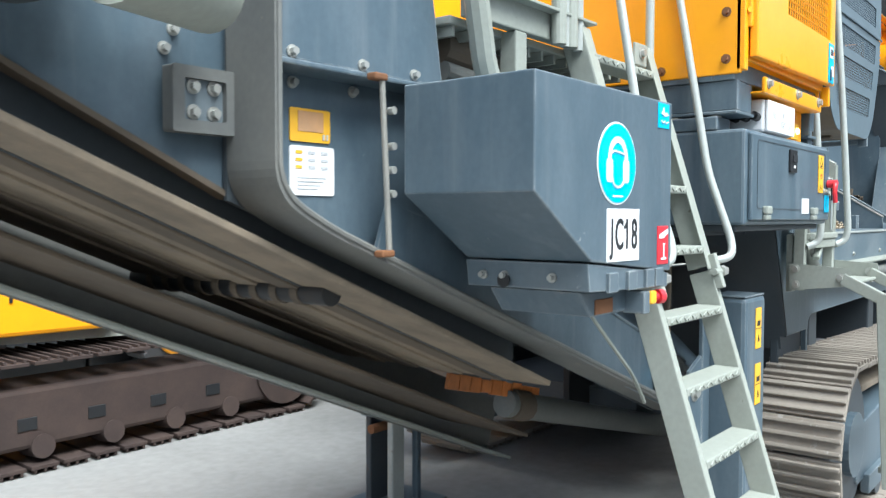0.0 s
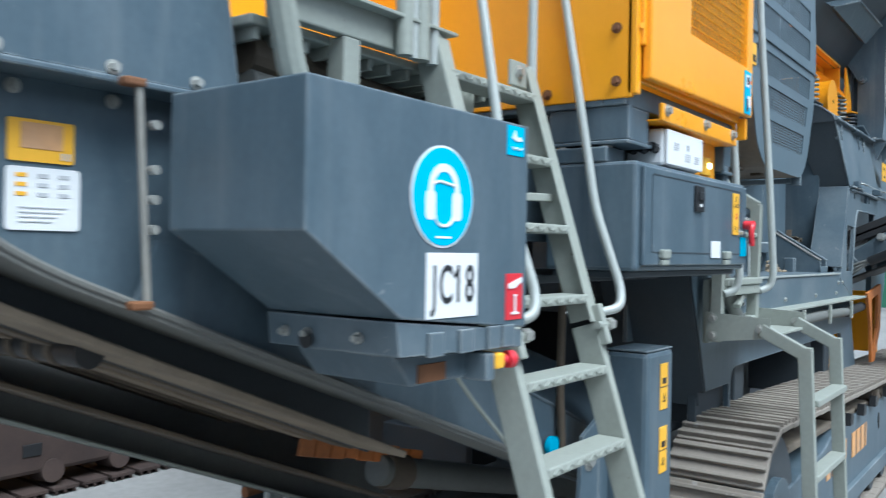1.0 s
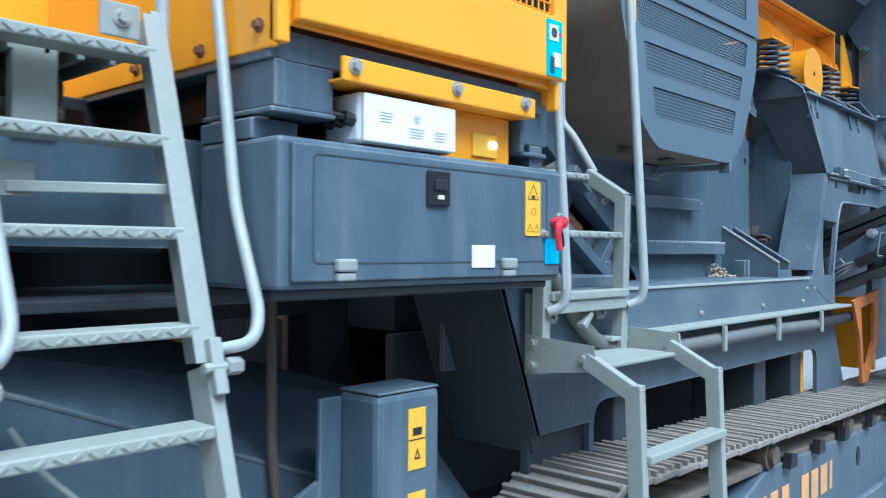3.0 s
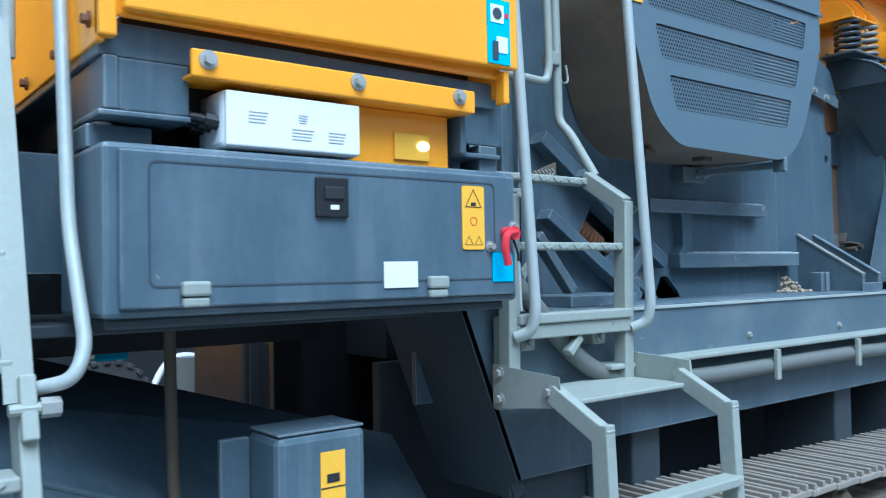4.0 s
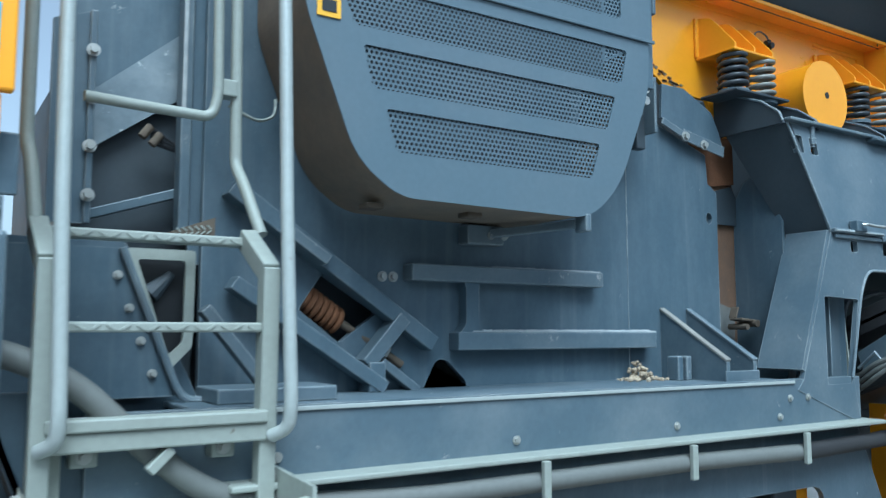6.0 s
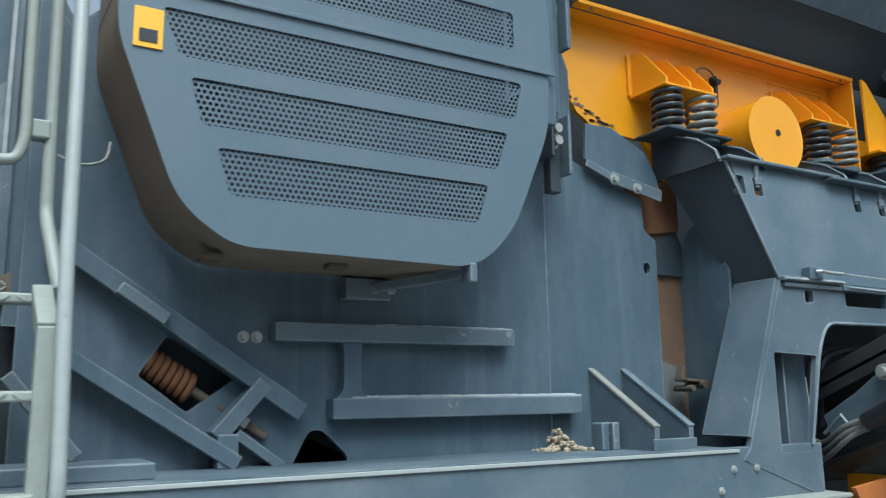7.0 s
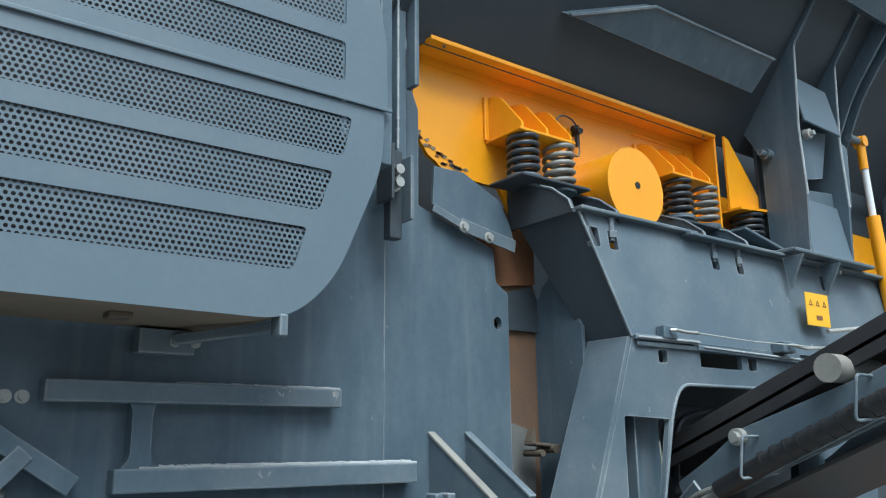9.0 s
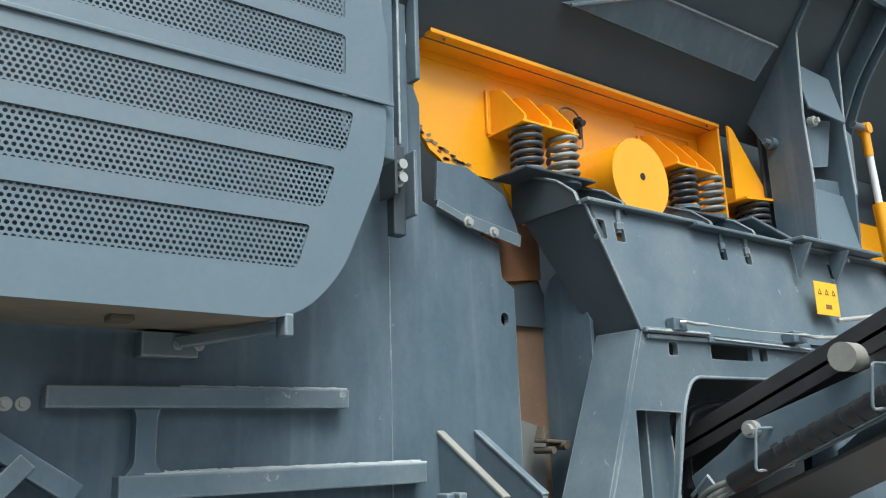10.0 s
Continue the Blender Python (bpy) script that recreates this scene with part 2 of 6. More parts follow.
def rod(p0, p1, r, n=14, r2=None):
    p0, p1 = Vector(p0), Vector(p1)
    bm = bmesh.new()
    bmesh.ops.create_cone(bm, cap_ends=True, segments=n, radius1=r, radius2=r if r2 is None else r2, depth=(p1 - p0).length)
    turn = (p1 - p0).to_track_quat("Z", "Y").to_matrix().to_4x4()
    bmesh.ops.transform(bm, matrix=Matrix.Translation((p0 + p1) / 2) @ turn, verts=bm.verts)
    return bm


def bend(points, r=0.06, n=6):
    pts = [Vector(p) for p in points]
    out = [pts[0]]
    for i in range(1, len(pts) - 1):
        p, a, b = pts[i], pts[i - 1], pts[i + 1]
        ri = min(r, (a - p).length * 0.48, (b - p).length * 0.48)
        s, e = p + (a - p).normalized() * ri, p + (b - p).normalized() * ri
        out += [(1 - j / n) ** 2 * s + 2 * (j / n) * (1 - j / n) * p + (j / n) ** 2 * e for j in range(n + 1)]
    return out + [pts[-1]]


def tube(points, r, n=10):
    bm = bmesh.new()
    pts = [Vector(p) for p in points]
    rings, side = [], None
    for i, p in enumerate(pts):
        d = (pts[min(i + 1, len(pts) - 1)] - pts[max(i - 1, 0)]).normalized()
        if side is None:
            side = d.orthogonal().normalized()
        side = (side - d * side.dot(d)).normalized()
        up = d.cross(side)
        rings.append([bm.verts.new(p + r * (math.cos(2 * math.pi * k / n) * side + math.sin(2 * math.pi * k / n) * up)) for k in range(n)])
    for a, b in zip(rings, rings[1:]):
        for k in range(n):
            bm.faces.new((a[k], a[(k + 1) % n], b[(k + 1) % n], b[k]))
    bm.faces.new(rings[0][::-1])
    bm.faces.new(rings[-1])
    return bm


def bolt(p, d=(0, -1, 0), r=0.014, h=0.014):
    """Hex head with a washer under it, standing on p and pointing along d."""
    p, d = Vector(p), Vector(d).normalized()
    return join(rod(p - d * 0.002, p + d * 0.004, r * 1.6, 14), rod(p + d * 0.003, p + d * (0.003 + h), r, 6))


def coil(x, y, z0, z1, radius, wire, turns):
    n = turns * 14
    pts = [(x + radius * math.cos(2 * math.pi * turns * i / n), y + radius * math.sin(2 * math.pi * turns * i / n), z0 + (z1 - z0) * i / n) for i in range(n + 1)]
    return tube(pts, wire, 8)


def beam(p0, p1, width, depth, up=(0, 0, 1), w=0.004):
    """A bar from p0 to p1; width across, depth along up."""
    p0, p1 = Vector(p0), Vector(p1)
    d = (p1 - p0).normalized()
    s = d.cross(Vector(up)).normalized()
    u = s.cross(d)
    m = Matrix((s, d, u)).transposed().to_4x4()
    m.translation = (p0 + p1) / 2
    ln = (p1 - p0).length
    return box(-width / 2, width / 2, -ln / 2, ln / 2, -depth / 2, depth / 2, w, m)


def bead(p0, p1, r, seed):
    """A hand-laid weld bead from p0 to p1, uneven in width."""
    q = random.Random(seed)
    p0, p1 = Vector(p0), Vector(p1)
    n = max(4, int((p1 - p0).length / 0.018))
    out = None
    for k in range(n):
        a, b = p0.lerp(p1, k / n), p0.lerp(p1, (k + 1.3) / n)
        seg = rod(a, b, r * q.uniform(0.6, 1.15), 6, r * q.uniform(0.6, 1.15))
        out = seg if out is None else join(out, seg)
    return out


def disc(x, y, z, r, h=0.003, n=40, rx=None):
    return plate([(x + (rx or r) * math.cos(2 * math.pi * k / n), z + r * math.sin(2 * math.pi * k / n)) for k in range(n)], "y", y, y - h)


def words(body, size, at, turn, material, parent, name="lettering"):
    cu = bpy.data.curves.new("lettering", "FONT")
    cu.body, cu.size, cu.extrude, cu.offset, cu.align_x, cu.align_y = body, size, 0.001, 0.0008, "CENTER", "CENTER"
    tmp = bpy.data.objects.new("tmp", cu)
    me = bpy.data.meshes.new_from_object(tmp)
    bpy.data.objects.remove(tmp)
    me.transform(Matrix.Translation(at) @ turn)
    bm = bmesh.new()
    bm.from_mesh(me)
    bpy.data.meshes.remove(me)
    return part(name, bm, material, parent)


FACING = pose(0, 0, 0, 90, 0, 0)


# ---- ground and distance ----
def ground():
    bm = bmesh.new()
    g = [-400, -60, -20, -8, -4, -2] + [i * 0.5 for i in range(-3, 30)] + [16, 20, 30, 60, 400]
    h = [-400, -60, -20, -8, -4] + [i * 0.5 for i in range(-6, 18)] + [10, 14, 25, 60, 400]
    grid = [[bm.verts.new((x, y, 0.012 * (noise.noise((x * 0.7, y * 0.7, 3)) - 0.5) if abs(x) < 18 and abs(y) < 12 else -0.01)) for y in h] for x in g]
    for i in range(len(g) - 1):
        for j in range(len(h) - 1):
            bm.faces.new((grid[i][j], grid[i + 1][j], grid[i + 1][j + 1], grid[i][j + 1]))
    ob = part("ground", bm, CONCRETE)
    tagged(ob, "pale dusty concrete yard with dark stains", "ground", kind="structure")


ground()


# Unseen wall, added behind the camera to hold back light from the horizon.
def unseen_wall():
    ob = part("unseen_light_wall", box(-30, 40, -9.4, -9.0, -0.05, 4.6, 0.02), WALL)
    tagged(ob, "plain rough grey wall added unseen behind the camera to cut low light", "wall", kind="structure")


unseen_wall()

# ---- crusher chassis: side girder, crusher box wall, leg and upper frame ----
chassis = thing("crusher_chassis", "slate-blue welded steel chassis of a mobile crusher", "machine chassis", (7, 1.7, 0.9))


def build_chassis(t):
    # long side girder
    part("girder_web", plate([(5.46, 1.30), (8.62, 1.30), (8.62, 1.505), (5.46, 1.505)], "y", 1.5, 1.535), SLATE_DUSTY, t)
    part("girder_top", box(5.72, 8.15, 1.535, 1.885, 1.485, 1.503), SLATE_DUSTY, t)
    part("girder_weld", box(5.74, 8.15, 1.492, 1.4985, 1.488, 1.5, 0.002), GALV, t)
    part("ledge", box(5.78, 8.66, 1.41, 1.62, 1.305, 1.322), PALE, t, "pale worn steel ledge along the girder")
    hole = rounded([(5.83, 0.5), (5.83, 1.06), (8.36, 1.06), (8.36, 0.5)], [0, 0.09, 0.09, 0])
    part("lower_web", plate([(5.23, 1.56), (5.46, 0.985), (5.8, 0.985), (5.8, 0.62), (5.826, 0.62)] + hole[1:-1] + [(8.364, 0.62), (8.95, 0.62), (8.62, 1.30), (5.5, 1.30), (5.5, 1.56)], "y", 1.52, 1.545), SLATE, t)
    part("end_flange", plate([(1.52, 1.56), (1.95, 1.56), (1.95, 0.98), (1.52, 0.98)], "x", 0, 0.02), SLATE_DARK, t).matrix_parent_inverse = (
        Matrix.Translation(-t.location) @ Matrix.Translation((5.455, 0, 0.98)) @ pose(0, 0, 0, 0, -21.5, 0) @ Matrix.Translation((0, 0, -0.98)))
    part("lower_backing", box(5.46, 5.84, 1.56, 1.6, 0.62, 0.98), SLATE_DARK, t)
    for x in (6.08, 7.55, 8.1):
        part("stay", plate(rect(1.58, 1.95, 0.7, 1.3), "x", x, x + 0.16, w=0.01), SLATE_DARK, t)
    part("stay_plate", box(8.25, 8.36, 1.6, 1.66, 0.78, 1.06), ORANGE_CHIPPED, t, "chipped orange plate end")
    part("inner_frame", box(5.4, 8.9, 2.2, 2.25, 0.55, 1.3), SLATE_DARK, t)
    # crusher box side wall
    wall = [(5.83, 1.50), (8.19, 1.50), (8.19, 2.33), (8.13, 2.37), (8.12, 2.50), (7.76, 2.62), (7.76, 3.0), (7.64, 3.3), (7.64, 3.6), (6.0, 3.6), (6.0, 2.87), (5.931, 2.755), (5.898, 2.80), (5.83, 2.9)]
    slot = rounded([(6.145, 1.768), (6.288, 1.661), (6.43, 1.76), (6.225, 1.885)], 0.012, 2)
    eye = rounded([(6.60, 1.475), (6.665, 1.60), (6.71, 1.6), (6.80, 1.515), (6.785, 1.47)], 0.02, 3)
    peep = [(8.135 + 0.02 * math.cos(k / 12 * 6.2832), 2.21 + 0.026 * math.sin(k / 12 * 6.2832)) for k in range(12)]
    part("side_wall", plate(wall, "y", 1.885, 1.91, holes=(slot, eye, peep)), SLATE, t)
    # Dark backing paints the shade behind the wall's cut-outs.
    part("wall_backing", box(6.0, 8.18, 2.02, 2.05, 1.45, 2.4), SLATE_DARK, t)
    part("weld_seam", bead((7.612, 1.8845, 1.52), (7.612, 1.8845, 2.50), 0.003, 26), SLATE_DUSTY, t)
    part("upper_rib", box(6.53, 7.412, 1.82, 1.886, 1.872, 1.93), SLATE_DUSTY, t)
    part("lower_rib", box(6.72, 7.705, 1.82, 1.886, 1.632, 1.697), SLATE_DUSTY, t)
    part("rib_web", plate(rounded([(6.735, 1.90), (6.845, 1.90), (6.818, 1.86), (6.818, 1.72), (6.85, 1.69), (6.73, 1.69), (6.762, 1.72), (6.762, 1.86)], 0.02, 3), "y", 1.835, 1.886), SLATE, t)
    part("rib_weld", bead((6.88, 1.845, 1.930), (7.41, 1.845, 1.930), 0.007, 21), WELD, t)
    part("rib_weld", bead((6.85, 1.86, 1.698), (7.70, 1.86, 1.698), 0.008, 22), WELD, t)
    part("rib_weld", bead((6.79, 1.836, 1.698), (7.70, 1.825, 1.697), 0.004, 23), WELD, t)
    for x in (6.448, 6.49):
        part("bolt", bolt((x, 1.885, 1.885), r=0.0115), STEEL, t)
    # diagonal guide rails with the tension spring
    part("upper_guide", beam((5.90, 1.85, 2.135), (6.62, 1.85, 1.655), 0.07, 0.055), SLATE, t)
    part("lower_guide", beam((5.905, 1.83, 1.845), (6.42, 1.83, 1.515), 0.07, 0.045), SLATE, t)
    part("guide_stop", beam((6.07, 1.80, 2.005), (6.20, 1.80, 1.92), 0.06, 0.035), SLATE_DUSTY, t)
    part("guide_cross", beam((6.36, 1.845, 1.59), (6.50, 1.845, 1.745), 0.07, 0.05), SLATE_DUSTY, t)
    part("guide_post", box(6.36, 6.42, 1.8, 1.885, 1.503, 1.60), SLATE, t)
    part("guide_shadow_bar", beam((6.42, 1.85, 1.60), (6.56, 1.85, 1.50), 0.05, 0.03), SLATE_DUSTY, t)
    spring = smooth(part("tension_spring", coil(0, 0, -0.08, 0.08, 0.036, 0.011, 7), RUST, t, "rusty brown tension spring"))
    spring.matrix_parent_inverse = Matrix.Translation(-t.location) @ pose(6.235, 1.93, 1.775, 0, 123, 0)
    smooth(part("tension_rod", rod((6.18, 1.93, 1.81), (6.52, 1.875, 1.585), 0.014), BROWN, t))
    part("tension_nut", rod((6.43, 1.88, 1.645), (6.46, 1.88, 1.625), 0.03, 6), STEEL, t)
    # left arm plates seen between the ladder rungs
    part("arm", tube(bend([(5.578, 1.75, 1.925), (5.735, 1.75, 1.535), (5.765, 1.75, 1.507), (5.90, 1.75, 1.507)], 0.04), 0.012, 8), SLATE_DUSTY, t)
    part("arm_web", plate([(5.3, 1.515), (5.735, 1.52), (5.578, 1.925), (5.3, 1.925)], "y", 1.765, 1.775), SLATE, t)
    part("arm_plate", plate([(5.3, 1.2), (5.82, 1.2), (5.82, 1.5), (5.6, 1.95), (5.3, 1.95)], "y", 1.83, 1.85), SLATE, t)
    for k in range(4):
        part("bolt", bolt((5.57 + 0.033 * k, 1.764, 1.85 - 0.089 * k), r=0.008), STEEL, t)
    part("cross_strut", beam((5.81, 1.78, 1.765), (5.985, 1.78, 1.555), 0.05, 0.035), SLATE_DUSTY, t)
    part("strut_foot", box(5.80, 6.15, 1.6, 1.8, 1.503, 1.545), SLATE_DUSTY, t)
    # open gusset box on the girder, with spilled stone chips
    for x in (7.80, 7.965):
        part("gusset", plate([(1.55, 1.503), (1.885, 1.503), (1.885, 1.79), (1.55, 1.58)], "x", x, x + 0.02), SLATE_DUSTY, t)
        part("gusset_edge", beam((x + 0.01, 1.885, 1.796), (x + 0.01, 1.548, 1.585), 0.03, 0.012), SLATE_DUSTY if x > 7.9 else COIL_WORN, t)
    part("gusset_front", box(7.79, 7.995, 1.545, 1.553, 1.503, 1.545), SLATE_DUSTY, t)
    part("stub_bar", box(7.695, 7.725, 1.70, 1.76, 1.503, 1.60), SLATE, t)
    part("stub_bar", box(7.745, 7.775, 1.70, 1.76, 1.503, 1.60), SLATE_DUSTY, t)
    for x, z in ((8.12, 1.43), (8.24, 1.43), (6.72, 1.36), (7.45, 1.36), (8.05, 1.36), (5.93, 1.37)):
        part("bolt", bolt((x, 1.5, z), r=0.009, h=0.008), STEEL, t)
    # leg that carries the feeder frame: lower outer face, side face, upper face darkened as shade
    part("leg_side", plate([(1.50, 1.50), (1.72, 1.50), (1.705, 2.14), (1.505, 2.14)], "x", 0, 0.02), SLATE_DUSTY, t).matrix_parent_inverse = (
        Matrix.Translation(-t.location) @ Matrix.Translation((8.44, 0, 2.14)) @ pose(0, 0, 0, 0, 21, 0) @ Matrix.Translation((0, 0, -2.14)))
    leg = [(8.215, 1.5), (8.175, 1.46), (8.62, 1.30), (8.575, 1.5), (8.66, 1.87), (8.70, 1.945), (8.765, 1.975), (9.6, 1.975), (9.6, 2.135), (8.455, 2.135)]
    part("leg_face", plate(leg, "y", 1.497, 1.52, holes=(rounded([(8.385, 1.475), (8.56, 1.475), (8.64, 1.84), (8.385, 1.85)], 0.01, 2),
        rect(8.60, 8.655, 2.05, 2.10, 0.012), rect(8.86, 9.14, 2.045, 2.105, 0.008), rect(9.19, 9.25, 2.045, 2.10, 0.012))), SLATE_DUSTY, t)
    part("pocket_back", box(8.34, 8.70, 1.60, 1.62, 1.45, 1.86), SLATE, t)
    part("pocket_rib", box(8.50, 8.508, 1.55, 1.60, 1.46, 1.86), SLATE_DUSTY, t)
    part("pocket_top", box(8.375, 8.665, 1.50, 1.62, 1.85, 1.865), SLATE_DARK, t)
    part("opening_lip", tube(bend([(8.565, 1.495, 1.5), (8.66, 1.495, 1.87), (8.72, 1.495, 1.972), (9.5, 1.495, 1.974)], 0.08), 0.007), SLATE_DUSTY, t)
    # Dark sheet stands in for the shade inside the leg opening.
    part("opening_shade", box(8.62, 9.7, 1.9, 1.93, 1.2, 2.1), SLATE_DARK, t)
    bm = bmesh.new()
    lo = [(8.44, 1.705, 2.138), (8.46, 1.502, 2.138)]
    hi = [(8.25, 1.868, 2.60), (8.285, 1.575, 2.612)]
    vs = [bm.verts.new(p) for p in (lo[0], lo[1], hi[1], hi[0])]
    vb = [bm.verts.new((p[0] + 0.03, p[1], p[2])) for p in (lo[0], lo[1], hi[1], hi[0])]
    bm.faces.new(vs), bm.faces.new(vb[::-1])
    for i in range(4):
        bm.faces.new((vs[i], vs[(i + 1) % 4], vb[(i + 1) % 4], vb[i]))
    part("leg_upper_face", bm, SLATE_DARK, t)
    part("pocket_floor", plate([(8.34, 1.48), (8.52, 1.48), (8.36, 1.66)], "y", 1.585, 1.598), SLATE_DUSTY, t)
    part("leg_edge", tube([(8.455, 1.499, 2.14), (8.283, 1.572, 2.612)], 0.006, 6), SLATE_DUSTY, t)
    # upper side plate, leaning inwards, with its top flange and bolts
    lean = Matrix.Translation(-t.location) @ Matrix.Translation((0, 1.5, 2.137)) @ pose(0, 0, 0, -9, 0, 0) @ Matrix.Translation((0, -1.5, -2.137))
    slots = tuple(rect(x - 0.026, x + 0.026, 2.485, 2.565, 0.012) for x in (8.352, 8.455, 9.11, 9.292, 10.0))
    part("upper_plate", plate([(8.46, 2.137), (10.8, 2.137), (10.8, 2.62), (8.285, 2.62)], "y", 1.5, 1.52, holes=slots), SLATE_DUSTY, t).matrix_parent_inverse = lean
    part("top_flange", box(8.27, 8.98, 1.54, 1.86, 2.615, 2.63), SLATE_DUSTY, t)
    part("top_flange", box(8.90, 10.8, 1.52, 1.9, 2.60, 2.615), SLATE_DUSTY, t)
    part("slide_bar", box(8.455, 8.83, 1.475, 1.50, 2.128, 2.148), SLATE_DUSTY, t)
    part("slide_bar", box(8.47, 8.83, 1.483, 1.50, 2.106, 2.124), SLATE_DUSTY, t)
    part("bar_weld", bead((8.46, 1.474, 2.137), (8.83, 1.474, 2.139), 0.005, 27), WELD, t)
    part("slide_bar", beam((8.83, 1.488, 2.118), (9.6, 1.488, 2.105), 0.024, 0.022), SLATE_DUSTY, t)
    part("bar_weld", bead((8.86, 1.475, 2.122), (9.55, 1.475, 2.110), 0.005, 28), WELD, t)
    for x in (8.455, 9.11, 9.292):
        part("clamp_nut", join(rod((x, 1.566, 2.53), (x, 1.566, 2.556), 0.019, 6), rod((x, 1.566, 2.518), (x, 1.566, 2.61), 0.011, 10)), SLATE_DUSTY, t)
    for x in (9.72, 10.15):
        part("flange_bolt", join(rod((x, 1.55, 2.58), (x, 1.55, 2.66), 0.014, 8), rod((x, 1.55, 2.615), (x, 1.55, 2.64), 0.026, 6)), STEEL, t)
    for x in (9.62, 9.95):
        part("stiffener", plate([(1.52, 2.44), (1.545, 2.60), (1.44, 2.60)], "x", x, x + 0.015), SLATE_DUSTY, t)
    sheet = part("warning_sheet", box(9.66, 9.86, 1.474, 1.478, 2.275, 2.43, 0.001), YELLOW, t, "yellow warning sticker with black pictograms")
    for x in (9.70, 9.76, 9.82):
        part("pictogram", plate([(x - 0.016, 2.37), (x + 0.016, 2.37), (x, 2.398)], "y", 1.4735, 1.472, holes=([(x - 0.010, 2.374), (x + 0.010, 2.374), (x, 2.392)],)), RUST, sheet)
    part("pictogram", box(9.74, 9.79, 1.472, 1.4735, 2.305, 2.325, 0.001), RUST, sheet)
    # cable with shackles across the plate
    part("eye_plate", box(8.60, 8.68, 1.46, 1.5, 2.14, 2.19), SLATE, t)
    part("eye_plate", box(9.38, 9.48, 1.44, 1.5, 2.13, 2.18), SLATE, t)
    part("shackle", tube([(8.63, 1.455, 2.17), (8.64, 1.44, 2.17), (8.70, 1.435, 2.165), (8.76, 1.43, 2.165)], 0.007, 8), STEEL, t)
    part("steel_cable", tube([(8.76, 1.43, 2.165), (9.1, 1.42, 2.155), (9.7, 1.40, 2.16)], 0.003, 6), GALV, t)
    part("shackle", tube([(9.41, 1.45, 2.16), (9.42, 1.42, 2.16), (9.50, 1.41, 2.15), (9.66, 1.40, 2.16), (9.82, 1.39, 2.17)], 0.008, 8), STEEL, t)
    part("tow_bar", tube([(9.78, 1.45, 2.25), (10.4, 1.35, 2.32)], 0.011, 8), STEEL, t)
    # channel and rusty chute between the box wall and the leg
    part("chute", plate([(8.19, 1.5), (8.43, 1.5), (8.43, 2.32), (8.40, 2.40), (8.19, 2.40)], "y", 1.965, 1.985), CHUTE, t)
    part("chute_flange", plate([(1.70, 1.45), (1.962, 1.45), (1.962, 2.30), (1.90, 2.40), (1.80, 2.45), (1.70, 2.2)], "x", 8.405, 8.42), SLATE, t)
    part("chute_lip", plate([(8.10, 2.36), (8.40, 2.40), (8.40, 2.8), (8.10, 2.62)], "y", 1.95, 1.962), RUST, t)
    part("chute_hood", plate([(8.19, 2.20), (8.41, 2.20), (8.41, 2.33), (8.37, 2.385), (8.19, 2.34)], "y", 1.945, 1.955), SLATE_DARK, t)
    part("flap", plate([(7.80, 2.625), (7.94, 2.575), (8.20, 2.53), (8.18, 2.60), (8.13, 2.69), (7.95, 2.775), (7.81, 2.775)], "y", 1.85, 1.862), SLATE, t)
    part("flap_strip", beam((7.93, 1.845, 2.565), (8.20, 1.845, 2.515), 0.008, 0.05), SLATE_DUSTY, t)
    for x, z in ((7.94, 2.556), (8.062, 2.532)):
        part("bolt", bolt((x, 1.842, z), r=0.014), STEEL, t)
    part("flap_strip", beam((7.80, 1.845, 2.61), (7.93, 1.845, 2.565), 0.008, 0.03), SLATE_DUSTY, t)
    part("seal_plate", plate([(8.195, 1.5), (8.36, 1.5), (8.37, 1.80), (8.195, 1.85)], "y", 1.945, 1.955), FLANGE, t)
    part("pin_bracket", join(rod((8.34, 1.80, 1.735), (8.34, 1.90, 1.735), 0.016), rod((8.27, 1.80, 1.72), (8.27, 1.90, 1.72), 0.013), beam((8.25, 1.85, 1.755), (8.38, 1.85, 1.745), 0.07, 0.012), beam((8.27, 1.88, 1.76), (8.29, 1.88, 1.81), 0.04, 0.01)), BROWN, t)
    # hinge post beside the guard
    part("hinge_post", box(7.60, 7.64, 1.79, 1.87, 2.58, 3.45), SLATE, t)
    part("hinge_post", box(7.598, 7.612, 1.70, 1.80, 2.50, 2.73), SLATE_DUSTY, t)
    part("hinge_post", box(7.52, 7.532, 1.70, 1.80, 2.56, 2.76), SLATE_DARK, t)
    part("hinge_post", box(7.55, 7.60, 1.755, 1.80, 2.44, 2.76), SLATE_DARK, t)
    part("post_edge", bead((7.602, 1.787, 2.78), (7.602, 1.787, 3.44), 0.005, 29), WELD, t)
    part("hinge_plate", box(7.645, 7.665, 1.74, 1.80, 3.02, 3.42), SLATE_DUSTY, t)
    for z in (2.672, 2.625):
        part("hinge_bolt", join(rod((7.555, 1.755, z), (7.555, 1.70, z), 0.018, 8), rod((7.555, 1.745, z), (7.555, 1.738, z), 0.026, 14)), STEEL, t)


build_chassis(chassis)

rng = random.Random(4)


